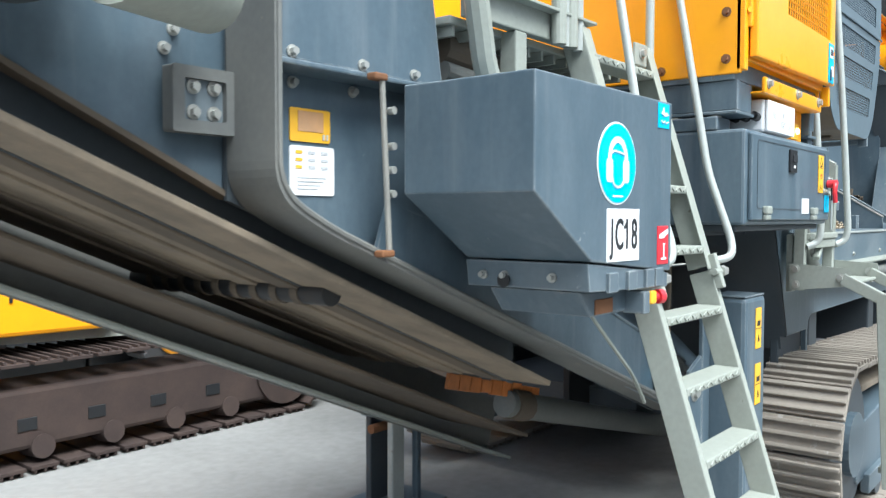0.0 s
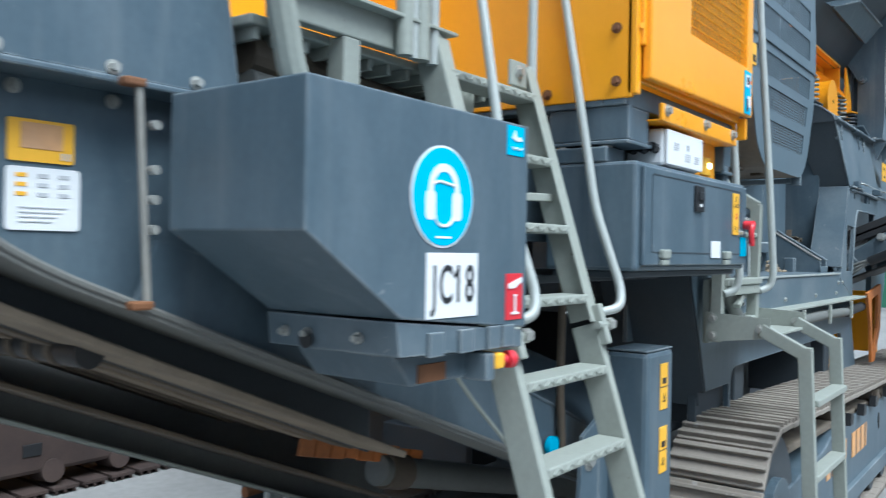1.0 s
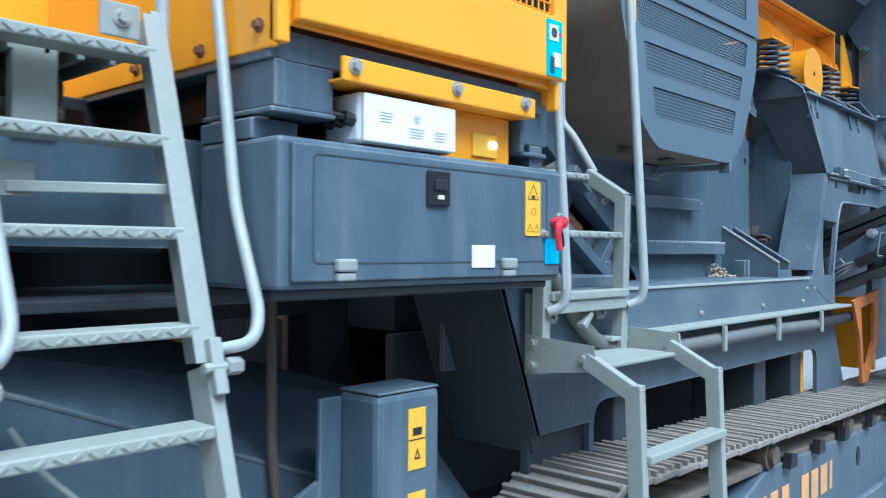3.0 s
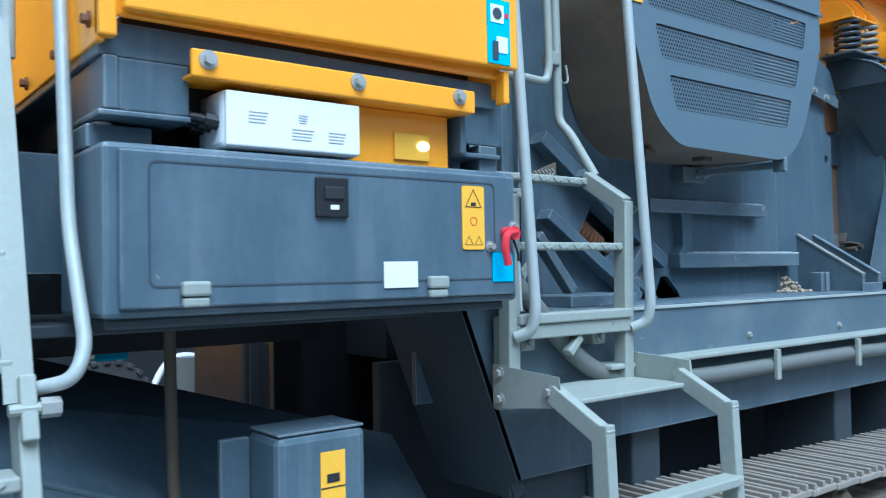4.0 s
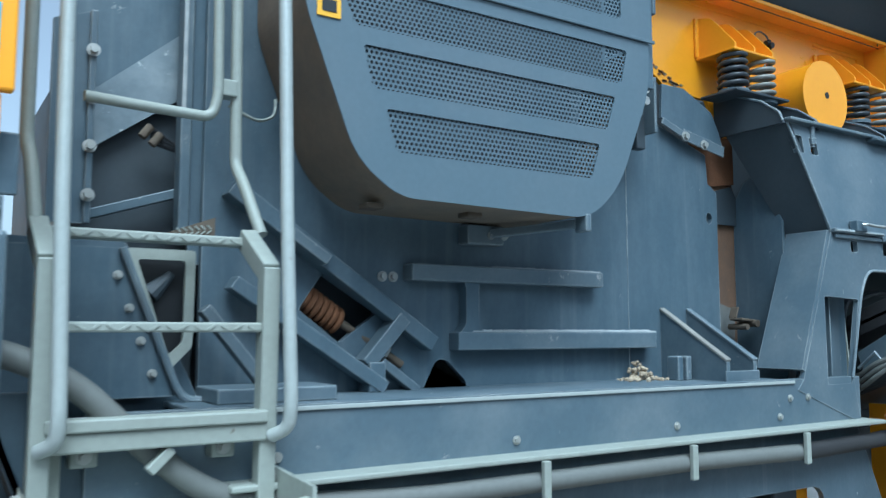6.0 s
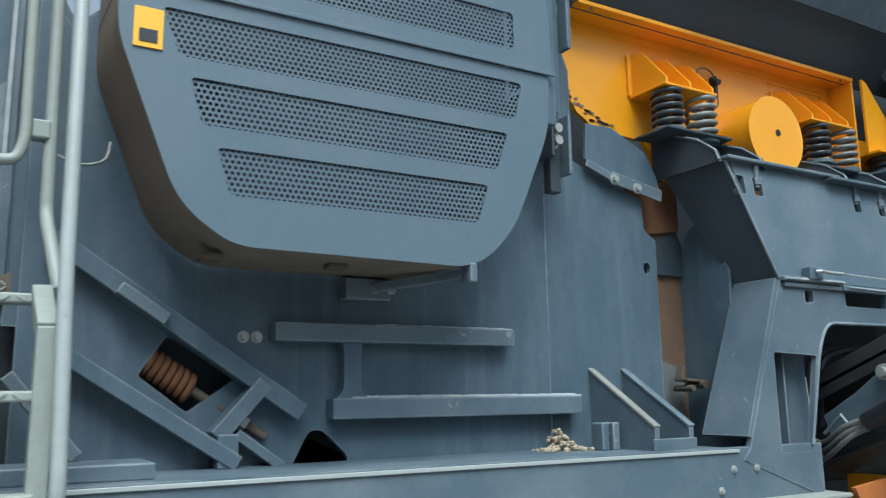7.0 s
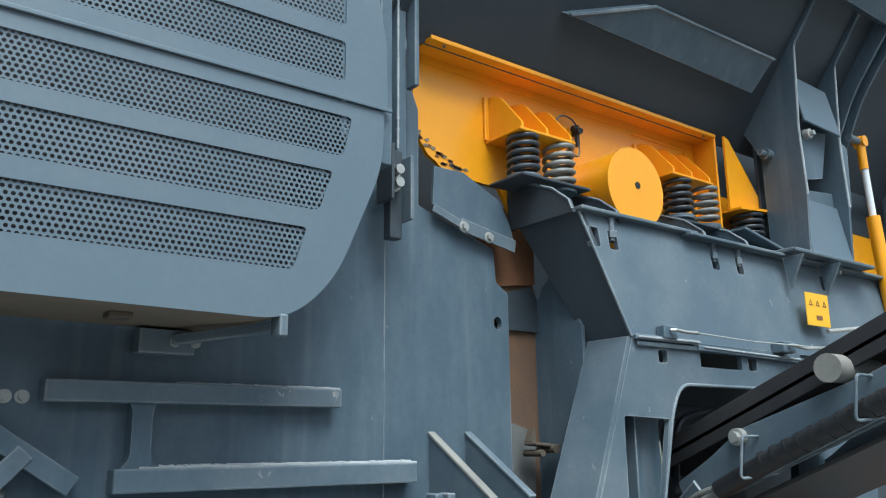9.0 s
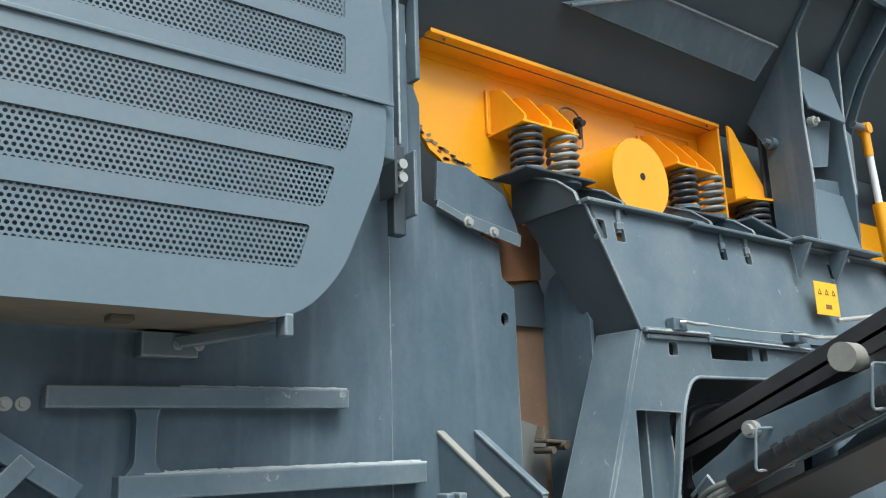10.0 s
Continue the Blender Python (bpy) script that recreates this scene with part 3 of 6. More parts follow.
def stone_spill():
    bm = bmesh.new()
    for k in range(110):
        r = rng.uniform(0.004, 0.014)
        x = 7.60 + rng.gauss(0, 0.045)
        y = 1.85 - abs(rng.gauss(0, 0.05))
        h = max(0, 0.085 - abs(x - 7.60) * 0.8 - (1.86 - y) * 0.5)
        geo = bmesh.ops.create_icosphere(bm, subdivisions=1, radius=r)
        bmesh.ops.scale(bm, vec=(1, rng.uniform(0.6, 1), rng.uniform(0.5, 0.9)), verts=geo["verts"])
        bmesh.ops.translate(bm, vec=(x, y, 1.507 + rng.uniform(0, max(h, 0.004))), verts=geo["verts"])
    tagged(part("stone_chips", bm, shader("stone_chip", (0.42, 0.34, 0.24), 0.9, stain=(0.22, 0.17, 0.12), stain_amount=0.9, scale=4)), "small heap of tan stone chips spilled on the girder", "stone chips", kind="stuff")


stone_spill()

# ---- hose along the girder ----
hose = thing("hose", "grey rubber hose clipped beneath the girder ledge", "hose", (6.5, 1.44, 1.24))
smooth(part("hose_body", tube(bend([(5.2, 1.46, 1.67), (5.31, 1.455, 1.64), (5.43, 1.455, 1.575), (5.60, 1.46, 1.41), (5.73, 1.46, 1.31), (5.88, 1.455, 1.262), (6.3, 1.44, 1.235), (7.4, 1.44, 1.24), (8.15, 1.44, 1.225)], 0.15), 0.031, 12), HOSE, hose), 60)
smooth(part("hose_end", rod((8.1, 1.44, 1.225), (8.75, 1.46, 1.235), 0.034), RUBBER, hose), 60)
for x in (6.76, 7.425, 8.08):
    part("clip", box(x - 0.014, x + 0.014, 1.395, 1.412, 1.185, 1.305, 0.003), PALE, hose)
part("clip", beam((5.585, 1.42, 1.375), (5.635, 1.42, 1.425), 0.035, 0.025), PALE, hose)


# ---- perforated flywheel guard ----
guard = thing("flywheel_guard", "grey sheet-steel flywheel guard with perforated slots and dusty sides", "machine guard", (6.7, 1.7, 2.06))


def perforation(x0b, x0t, x1b, x1t, z0, z1, y, pitch=0.0162, r=0.0056):
    """A perforated sheet between z0 and z1, its ends slanting from x0b, x1b (bottom) to x0t, x1t (top)."""
    bm = bmesh.new()
    rows = int((z1 - z0) / (pitch * 0.86))
    dz = (z1 - z0) / rows
    for j in range(rows):
        za, zb = z0 + j * dz, z0 + (j + 1) * dz
        f = (j + 0.5) / rows
        xa, xb = x0b + (x0t - x0b) * f, x1b + (x1t - x1b) * f
        off = pitch * 0.5 * (j % 2)
        start = math.floor(xa / pitch) * pitch - off
        n = int((xb - start) / pitch) + 1
        for i in range(n):
            x = start + i * pitch
            ring = [bm.verts.new((x + pitch / 2 + r * math.cos(k * math.pi / 4 + math.pi / 8), y, (za + zb) / 2 + r * math.sin(k * math.pi / 4 + math.pi / 8))) for k in range(8)]
            c = [bm.verts.new((x + pitch, y, zb)), bm.verts.new((x, y, zb)), bm.verts.new((x, y, za)), bm.verts.new((x + pitch, y, za))]
            for q in range(4):
                a, b2 = ring[2 * q], ring[(2 * q + 1) % 8]
                nxt = ring[(2 * q + 2) % 8]
                bm.faces.new((a, c[q], b2))
                bm.faces.new((b2, c[q], c[(q + 1) % 4], nxt))
    return bm


def build_guard(t):
    low = [(5.985, 2.762), (5.985, 2.63), (6.155, 2.19), (6.30, 2.092), (7.06, 2.085), (7.20, 2.215), (7.356, 2.58), (7.36, 2.762)]
    low_r = rounded(low, [0, 0.1, 0.11, 0.06, 0.09, 0.14, 0.1, 0], 6)
    slits = [(6.25, 7.105, 6.288, 7.065, 2.352, 2.226), (6.173, 7.184, 6.207, 7.141, 2.534, 2.408), (6.095, 7.246, 6.143, 7.216, 2.715, 2.587)]
    holes = [rounded([(bl, zb), (br, zb), (tr, zt), (tl, zt)], 0.016, 3) for tl, tr, bl, br, zt, zb in slits]
    part("lower_panel", plate(low_r, "y", 1.505, 1.509, holes=holes), GUARD, t)
    for tl, tr, bl, br, zt, zb in slits:
        part("perforated_sheet", perforation(bl - 0.012, tl - 0.012, br + 0.012, tr + 0.012, zb - 0.006, zt + 0.006, 1.5115), GUARD, t)
    up = [(5.985, 2.775), (7.372, 2.775), (7.366, 3.0), (7.34, 3.13), (7.30, 3.42), (5.985, 3.42)]
    slits2 = [(6.02, 7.218, 6.05, 7.217, 2.957, 2.826), (6.0, 7.217, 6.03, 7.217, 3.14, 3.01)]
    holes2 = [rounded([(bl, zb), (br, zb), (tr, zt), (tl, zt)], 0.016, 3) for tl, tr, bl, br, zt, zb in slits2]
    part("upper_panel", plate(up, "y", 1.502, 1.506, holes=holes2), GUARD, t)
    for tl, tr, bl, br, zt, zb in slits2:
        part("perforated_sheet", perforation(bl - 0.012, tl - 0.012, br + 0.012, tr + 0.012, zb - 0.006, zt + 0.006, 1.5085), GUARD, t)
    # skirt that runs back from the outline to the wall
    bm = bmesh.new()
    ys = (1.509, 1.60, 1.72, 1.875)
    loops = []
    for y in ys:
        loops.append([bm.verts.new((x, y, z)) for x, z in low_r])
    for a, b in zip(loops, loops[1:]):
        for i in range(len(a) - 1):
            bm.faces.new((a[i], a[i + 1], b[i + 1], b[i]))
    part("skirt", bm, SKIRT, t, "dust-brown guard side")
    part("upper_skirt", box(5.985, 5.995, 1.508, 1.875, 2.77, 3.42), SKIRT, t)
    part("upper_skirt", box(7.345, 7.357, 1.508, 1.72, 2.77, 3.1), SLATE, t)
    # Black sheets paint the shade inside the guard, seen through the holes.
    part("hollow_shade", box(6.3, 7.15, 1.70, 1.71, 2.26, 3.4), BLACK, t)
    part("hollow_shade", box(6.05, 7.33, 1.715, 1.725, 2.62, 3.4), BLACK, t)
    part("seam_lip", box(5.985, 7.385, 1.495, 1.5025, 2.763, 2.776, 0.002), GUARD, t)
    part("side_edge", box(7.355, 7.40, 1.52, 1.60, 2.60, 3.3), SLATE, t)
    part("stop_bracket", box(7.03, 7.055, 1.50, 1.56, 2.04, 2.10), SLATE_DUSTY, t)
    part("stay_bar", beam((7.04, 1.56, 2.07), (6.86, 1.82, 2.05), 0.03, 0.03), SLATE_DUSTY, t)
    part("stay_foot", box(6.76, 6.92, 1.82, 1.885, 2.01, 2.08), SLATE_DUSTY, t)
    for x in (6.86, 6.92):
        part("bolt", bolt((x, 1.82, 2.045), r=0.0095), STEEL, t)
    for x in (6.25, 6.62):
        part("drain_block", box(x, x + 0.06, 1.62, 1.68, 2.072, 2.09), BROWN, t)
    s = part("warning_sticker", box(6.024, 6.098, 1.5, 1.5035, 2.59, 2.70, 0.001), YELLOW, t, "yellow warning sticker")
    part("pictogram", box(6.038, 6.084, 1.498, 1.4995, 2.605, 2.64, 0.001), INK, s)


build_guard(guard)


# ---- orange vibrating feeder on springs ----
feeder = thing("vibrating_feeder", "orange vibrating feeder with chipped lower edge, standing on coil springs", "vibrating feeder", (8.7, 1.9, 2.8))


def build_feeder(t):
    jag = [(7.768, 2.975), (7.79, 2.915)]
    chips = random.Random(8)
    for k in range(14):
        f = k / 13
        jag.append((7.805 + 0.24 * f + chips.uniform(-0.006, 0.006), 2.888 - 0.075 * min(1, f * 2.2) - 0.03 * f + chips.uniform(-0.012, 0.012)))
    jag += [(8.10, 2.785), (8.20, 2.78), (8.3, 2.62)]
    for k in range(26):
        f = chips.random() ** 0.8
        x, z = 7.785 + 0.24 * f, 2.925 - 0.075 * min(1, f * 2.0) - 0.03 * f + chips.uniform(-0.012, 0.03)
        ring = [(x + chips.uniform(0.5, 1) * 0.016 * math.cos(a), z + chips.uniform(0.4, 1) * 0.009 * math.sin(a)) for a in [q * math.pi / 4 for q in range(8)]]
        part("paint_chip", plate(ring, "y", 1.9262, 1.9285), BELT if k % 3 else RUST, t)
    part("side_plate", plate(jag + [(11.6, 2.62), (11.6, 3.02), (9.75, 3.02), (9.57, 3.26), (9.56, 3.27), (7.77, 3.27)], "y", 1.93, 1.95), ORANGE_CHIPPED, t)
    part("top_flange", box(7.76, 9.555, 1.80, 1.93, 3.262, 3.274, 0.002), ORANGE, t)
    part("flange_lip", box(7.76, 9.555, 1.795, 1.7995, 3.2625, 3.28, 0.001), ORANGE, t)
    part("band", box(7.80, 9.5, 1.924, 1.93, 3.228, 3.262, 0.002), ORANGE, t)
    part("end_flange", box(9.545, 9.56, 1.80, 1.93, 2.70, 3.262), ORANGE, t)
    part("end_gusset", plate([(9.565, 3.262), (9.60, 3.25), (9.85, 2.95), (9.83, 2.905), (9.565, 2.875)], "y", 1.755, 1.767), ORANGE, t)
    part("end_gusset", plate([(9.57, 2.868), (9.92, 2.90), (9.92, 2.912), (9.57, 2.88)], "y", 1.70, 1.925), ORANGE, t)
    for x in (8.14, 9.08):
        b = part("spring_bracket", box(x - 0.01, x + 0.30, 1.715, 1.93, 2.957, 2.969), ORANGE, t)
        for k in range(3):
            part("bracket_cheek", plate(rounded([(1.93, 2.969), (1.718, 2.969), (1.718, 2.99), (1.85, 3.145), (1.93, 3.16)], [0, 0, 0.01, 0.03, 0]), "x", x + 0.135 * k, x + 0.135 * k + 0.012), ORANGE, b)
        part("bracket_pad", box(x - 0.02, x + 0.01, 1.915, 1.929, 2.97, 3.16), ORANGE, b)
    k = 0
    for x, z0 in ((8.20, 2.795), (8.40, 2.775), (9.18, 2.79), (9.385, 2.775), (9.73, 2.72)):
        worn = k in (1, 3)
        s = smooth(part("coil_spring", coil(x, 1.78, z0, 2.957 if x < 9.6 else 2.875, 0.06 if x < 9.6 else 0.075, 0.0105, 5), COIL_WORN if worn else COIL, t, "worn bare coil spring" if worn else "dark painted coil spring"), 80)
        part("spring_seat", rod((x, 1.78, z0 - 0.025), (x, 1.78, z0 - 0.008), 0.07, 20), SLATE, s)
        k += 1
    d = smooth(part("exciter_drum", rod((8.775, 1.70, 2.827), (8.775, 1.93, 2.827), 0.175, 44), ORANGE, t, "orange exciter drum with a round cover"))
    part("drum_cover", disc(8.775, 1.70, 2.827, 0.18, 0.01), ORANGE, d)
    part("cover_hole", disc(8.785, 1.6895, 2.838, 0.016, 0.002, 14), BLACK, d)
    smooth(part("grease_line", tube(bend([(8.44, 1.80, 2.98), (8.46, 1.82, 3.06), (8.50, 1.88, 3.15), (8.58, 1.90, 3.185), (8.645, 1.90, 3.165), (8.648, 1.90, 3.07)], 0.06), 0.0042, 6), FLANGE, t), 60)
    smooth(part("grease_line", tube(bend([(8.648, 1.90, 3.11), (8.652, 1.89, 3.02), (8.60, 1.86, 2.975), (8.49, 1.82, 2.99), (8.47, 1.80, 2.90), (8.45, 1.80, 2.83)], 0.05), 0.0042, 6), FLANGE, t), 60)
    part("grease_fitting", join(rod((8.648, 1.93, 3.12), (8.648, 1.88, 3.12), 0.016, 8), rod((8.648, 1.90, 3.05), (8.648, 1.90, 3.15), 0.011, 8), rod((8.62, 1.90, 3.13), (8.676, 1.90, 3.13), 0.014, 8)), BLACK, t)
    part("backing_strip", box(8.615, 8.63, 1.915, 1.929, 2.99, 3.14, 0.002), ORANGE, t)
    part("wall_frame", join(box(9.06, 9.47, 1.921, 1.929, 3.205, 3.215, 0.001), box(9.46, 9.47, 1.921, 1.929, 3.02, 3.205, 0.001)), ORANGE, t)
    for x in (7.80, 9.43):
        part("bolt_hole", disc(x + 0.02, 1.796, 3.248, 0.007, 0.002, 10), INK, t)


build_feeder(feeder)

# ---- spring supports ----
wedges = thing("spring_support", "slate steel wedge supports beneath the feeder springs, some darkened as shade", "spring support", (8.4, 1.75, 2.62))
# Left gussets and the seats take the darkened slate, shade put into colour.
for x, zt in ((8.235, 2.80), (8.50, 2.765), (9.06, 2.775), (9.38, 2.74)):
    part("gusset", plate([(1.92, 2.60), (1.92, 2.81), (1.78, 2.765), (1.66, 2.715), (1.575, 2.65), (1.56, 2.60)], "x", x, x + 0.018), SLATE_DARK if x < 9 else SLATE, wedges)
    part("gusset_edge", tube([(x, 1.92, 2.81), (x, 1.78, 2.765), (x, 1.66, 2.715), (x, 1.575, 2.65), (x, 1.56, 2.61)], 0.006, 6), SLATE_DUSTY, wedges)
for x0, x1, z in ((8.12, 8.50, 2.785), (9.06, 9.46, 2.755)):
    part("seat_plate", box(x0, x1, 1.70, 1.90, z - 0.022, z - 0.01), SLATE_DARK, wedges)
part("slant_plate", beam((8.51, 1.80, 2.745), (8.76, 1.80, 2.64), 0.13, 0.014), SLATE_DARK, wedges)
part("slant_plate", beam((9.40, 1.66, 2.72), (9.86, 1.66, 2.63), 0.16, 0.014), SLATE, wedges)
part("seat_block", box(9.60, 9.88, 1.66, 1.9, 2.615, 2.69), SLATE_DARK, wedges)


# ---- feed hopper with its column and cylinder ----
hopper = thing("feed_hopper", "dark slate steel feed hopper with flaring walls and welded stiffeners", "hopper", (9.5, 1.8, 3.3))


def hop(x, z, out=0.0):
    """A point on the flaring wall, lifted outwards."""
    k = 0.75
    n = Vector((0, -1, -k)).normalized()
    return Vector((x, 1.86 - (z - 3.27) * k, z)) + n * out


def slab(points, thick):
    bm = bmesh.new()
    a = [bm.verts.new(hop(x, z, 0)) for x, z in points]
    b = [bm.verts.new(hop(x, z, thick)) for x, z in points]
    bm.faces.new(a), bm.faces.new(b[::-1])
    for i in range(len(a)):
        bm.faces.new((a[i], a[(i + 1) % len(a)], b[(i + 1) % len(a)], b[i]))
    return bm


def build_hopper(t):
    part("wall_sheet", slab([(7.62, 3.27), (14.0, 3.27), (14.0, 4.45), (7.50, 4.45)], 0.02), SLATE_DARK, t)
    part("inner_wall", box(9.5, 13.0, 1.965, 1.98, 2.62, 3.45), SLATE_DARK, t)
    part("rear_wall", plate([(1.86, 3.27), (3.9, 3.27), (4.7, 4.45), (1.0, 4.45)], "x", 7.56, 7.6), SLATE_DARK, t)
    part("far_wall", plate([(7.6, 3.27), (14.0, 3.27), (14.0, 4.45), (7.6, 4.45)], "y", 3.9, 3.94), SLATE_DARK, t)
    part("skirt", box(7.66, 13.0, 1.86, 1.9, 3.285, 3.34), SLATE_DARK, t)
    part("stiffener", slab(STIFF, 0.085), SLATE, t)
    part("stiffener_edge", tube([hop(*p, 0.088) for p in (STIFF[0], STIFF[1], STIFF[2])], 0.009, 6), SLATE_DUSTY, t)
    part("rim_rail", slab([(9.3, 3.98), (14.0, 3.98), (14.0, 4.2), (8.9, 4.2)], 0.11), SLATE, t)
    # column on the frame flange
    for x in (9.80, 10.20):
        cheek = [(1.50, 2.62), (1.70, 2.62), (1.702, 3.18), (1.852, 3.45), (1.82, 3.56), (1.50, 3.78), (1.34, 3.98), (1.30, 3.95), (1.465, 3.72), (1.475, 3.55), (1.49, 3.28), (1.482, 2.93)]
        part("column_cheek", plate(rounded(cheek, [0, 0, 0, 0, 0, 0.03, 0, 0, 0.03, 0.05, 0.03, 0.03]), "x", x, x + 0.018), SLATE, t)
        # Pale tube paints the light caught by the cheek's front edge.
        part("cheek_lit_edge", tube([(x + 0.009, 1.466, 3.715), (x + 0.009, 1.475, 3.55), (x + 0.009, 1.49, 3.28), (x + 0.009, 1.482, 2.93)], 0.006, 6), WELD, t)
    # Both tilted front panels use lighter guard grey in place of reflected sky.
    part("column_front", beam((10.01, 1.498, 2.637), (10.01, 1.55, 2.935), 0.38, 0.014, (0, -1, 0.2)), GUARD, t)
    part("column_front", plate([(9.82, 2.93), (10.2, 2.93), (10.2, 3.02), (9.9, 2.99)], "y", 1.56, 1.58), SLATE_DUSTY, t)
    part("column_front", beam((9.99, 1.462, 3.305), (10.0, 1.52, 3.575), 0.34, 0.012, (0, -1, 0.25)), GUARD, t)
    part("column_front", plate([(9.82, 3.275), (10.15, 3.335), (10.06, 3.07), (9.92, 3.04), (9.82, 3.05)], "y", 1.53, 1.545), SLATE, t)
    part("column_back", box(9.82, 10.2, 1.74, 1.76, 2.635, 3.5), SLATE_DARK, t)
    part("pin", join(rod((9.86, 1.49, 3.25), (9.86, 1.46, 3.25), 0.026, 14), rod((9.86, 1.47, 3.25), (9.86, 1.44, 3.25), 0.014, 6)), STEEL, t)
    part("column_ear", plate(rounded([(10.20, 2.93), (10.27, 2.93), (10.30, 3.28), (10.22, 3.30)], 0.03), "y", 1.5, 1.53), SLATE_DUSTY, t)
    part("pin", join(rod((9.80, 1.66, 3.18), (9.76, 1.66, 3.18), 0.03, 18), rod((9.77, 1.66, 3.18), (9.72, 1.66, 3.18), 0.016, 8)), SLATE_DUSTY, t)
    part("pin", rod((9.86, 1.53, 3.26), (9.86, 1.485, 3.26), 0.02, 12), SLATE_DUSTY, t)
    part("base_plate", box(9.6, 10.35, 1.46, 1.9, 2.617, 2.635), SLATE_DUSTY, t)
    for x in (10.40, 10.50):
        part("rib", plate(rounded([(1.62, 3.3), (1.8, 3.2), (1.8, 3.55), (1.2, 4.1), (1.1, 4.1), (1.48, 3.6)], [0, 0, 0, 0, 0, 0.1]), "x", x, x + 0.014), SLATE, t)
    part("rib_pin", rod((10.42, 1.54, 3.38), (10.60, 1.54, 3.38), 0.02, 16), SLATE_DUSTY, t)
    # folding column further along
    part("column_far", box(11.4, 11.75, 1.45, 1.85, 2.6, 3.8, 0.01), SLATE, t)


STIFF = [(8.33, 3.515), (8.76, 3.65), (9.66, 3.66), (9.62, 3.51)]
build_hopper(hopper)

ram = thing("hydraulic_cylinder", "hydraulic cylinder with bright rod and orange barrel", "hydraulic cylinder", (10.6, 1.54, 2.36))
smooth(part("rod", rod((10.545, 1.54, 3.36), (10.57, 1.535, 2.93), 0.019), WHITE, ram))
smooth(part("barrel", rod((10.567, 1.535, 2.95), (10.61, 1.52, 2.36), 0.036), ORANGE, ram))
smooth(part("rod_eye", join(rod((10.545, 1.51, 3.38), (10.545, 1.57, 3.38), 0.032), rod((10.544, 1.54, 3.41), (10.552, 1.54, 3.22), 0.024)), ORANGE, ram))

# ---- side conveyor reaching out of the frame opening ----
side = thing("side_conveyor", "slate side conveyor with black rubber belt rising out of the machine", "conveyor", (9.2, 1.2, 1.6))


def build_side(t):
    s = -0.43

    def at(y, dz=0.0, x=8.85):
        return (x, y, 1.66 + (y - 1.346) * s + dz)

    for x in (8.85, 9.75):
        part("side_frame", plate([(1.64, 1.60), (1.60, 1.48), (-0.9, 2.53), (-0.9, 2.72), (0.83, 1.972), (1.343, 1.80), (1.484, 1.695)], "x", x, x + 0.02), SLATE_DUSTY, t)
        part("frame_flange", beam(at(1.35, -0.04, x - 0.03), at(-0.9, -0.02, x - 0.03), 0.07, 0.012, (1, 0, 0)), SLATE, t)
    part("belt", beam(at(1.95, 0.2, 9.3), at(-0.9, 0.2, 9.3), 0.84, 0.022), RUBBER, t)
    part("belt_edge", beam(at(1.95, 0.205, 8.89), at(-0.9, 0.205, 8.89), 0.02, 0.11), RUBBER, t)
    part("return_belt", beam(at(1.9, -0.12, 9.3), at(-0.9, -0.12, 9.3), 0.84, 0.016), RUBBER, t)
    for y in (0.95, 0.1):
        smooth(part("roller", rod(at(y, 0.165, 8.80), at(y, 0.165, 9.1), 0.05, 18), COIL_WORN, t))
    smooth(part("hydraulic_hose", tube(bend([at(1.42, -0.05, 8.80), at(1.1, -0.03, 8.80), at(-0.9, -0.03, 8.80)], 0.1), 0.036, 12), BLACK, t), 60)
    for k in range(26):
        y = 1.22 - 0.05 * k
        part("hose_ring", rod(at(y + 0.006, -0.03, 8.80), at(y - 0.006, -0.03, 8.80), 0.0395, 12), BLACK, t)
    part("pivot", join(rod(at(1.343, 0.11, 8.85), at(1.343, 0.11, 8.82), 0.032, 16), rod(at(1.343, 0.11, 8.83), at(1.343, 0.11, 8.80), 0.02, 8)), STEEL, t)
    for y in (1.27, 0.83, 0.3):
        part("grab_handle", tube(bend([at(y, 0.08, 8.85), at(y, 0.08, 8.75), at(y + 0.02, -0.06, 8.75), at(y - 0.07, -0.08, 8.85)], 0.02), 0.0055, 8), SLATE, t)
    for k in range(3):
        part("hose_tail", tube(bend([at(1.40 + 0.02 * k, -0.04 - 0.01 * k, 8.80), at(1.5, -0.03 - 0.03 * k, 8.77), at(1.62, -0.06 - 0.03 * k, 8.80), at(1.75, 0.02 - 0.05 * k, 8.9)], 0.08), 0.011, 8), HOSE, t)
    for k in range(3):
        part("inner_line", tube(bend([(8.78 + 0.08 * k, 1.72, 1.55), (8.78 + 0.08 * k, 1.70, 1.84), (9.0 + 0.1 * k, 1.72, 1.90), (9.7, 1.74, 1.86)], 0.08), 0.012, 8), COIL, t)
    part("bracket_loop", tube([at(1.60, -0.02, 8.79), at(1.52, 0.02, 8.79), at(1.46, -0.08, 8.79)], 0.008, 6), SLATE_DUSTY, t)
    part("guard_sheet", plate([(1.6, 1.50), (1.72, 1.48), (1.72, 1.75), (1.62, 1.76)], "x", 8.72, 8.73), PALE, t)


build_side(side)


# ---- crawler track ----
track = thing("crawler_track", "worn dusty steel crawler track with slate side frame", "crawler track", (8.0, 1.4, 0.0))


def track_loop(x0, x1, z0, z1):
    r = (z1 - z0) / 2
    length = x1 - x0 - 2 * r
    total = 2 * length + 2 * math.pi * r
    return r, length, total


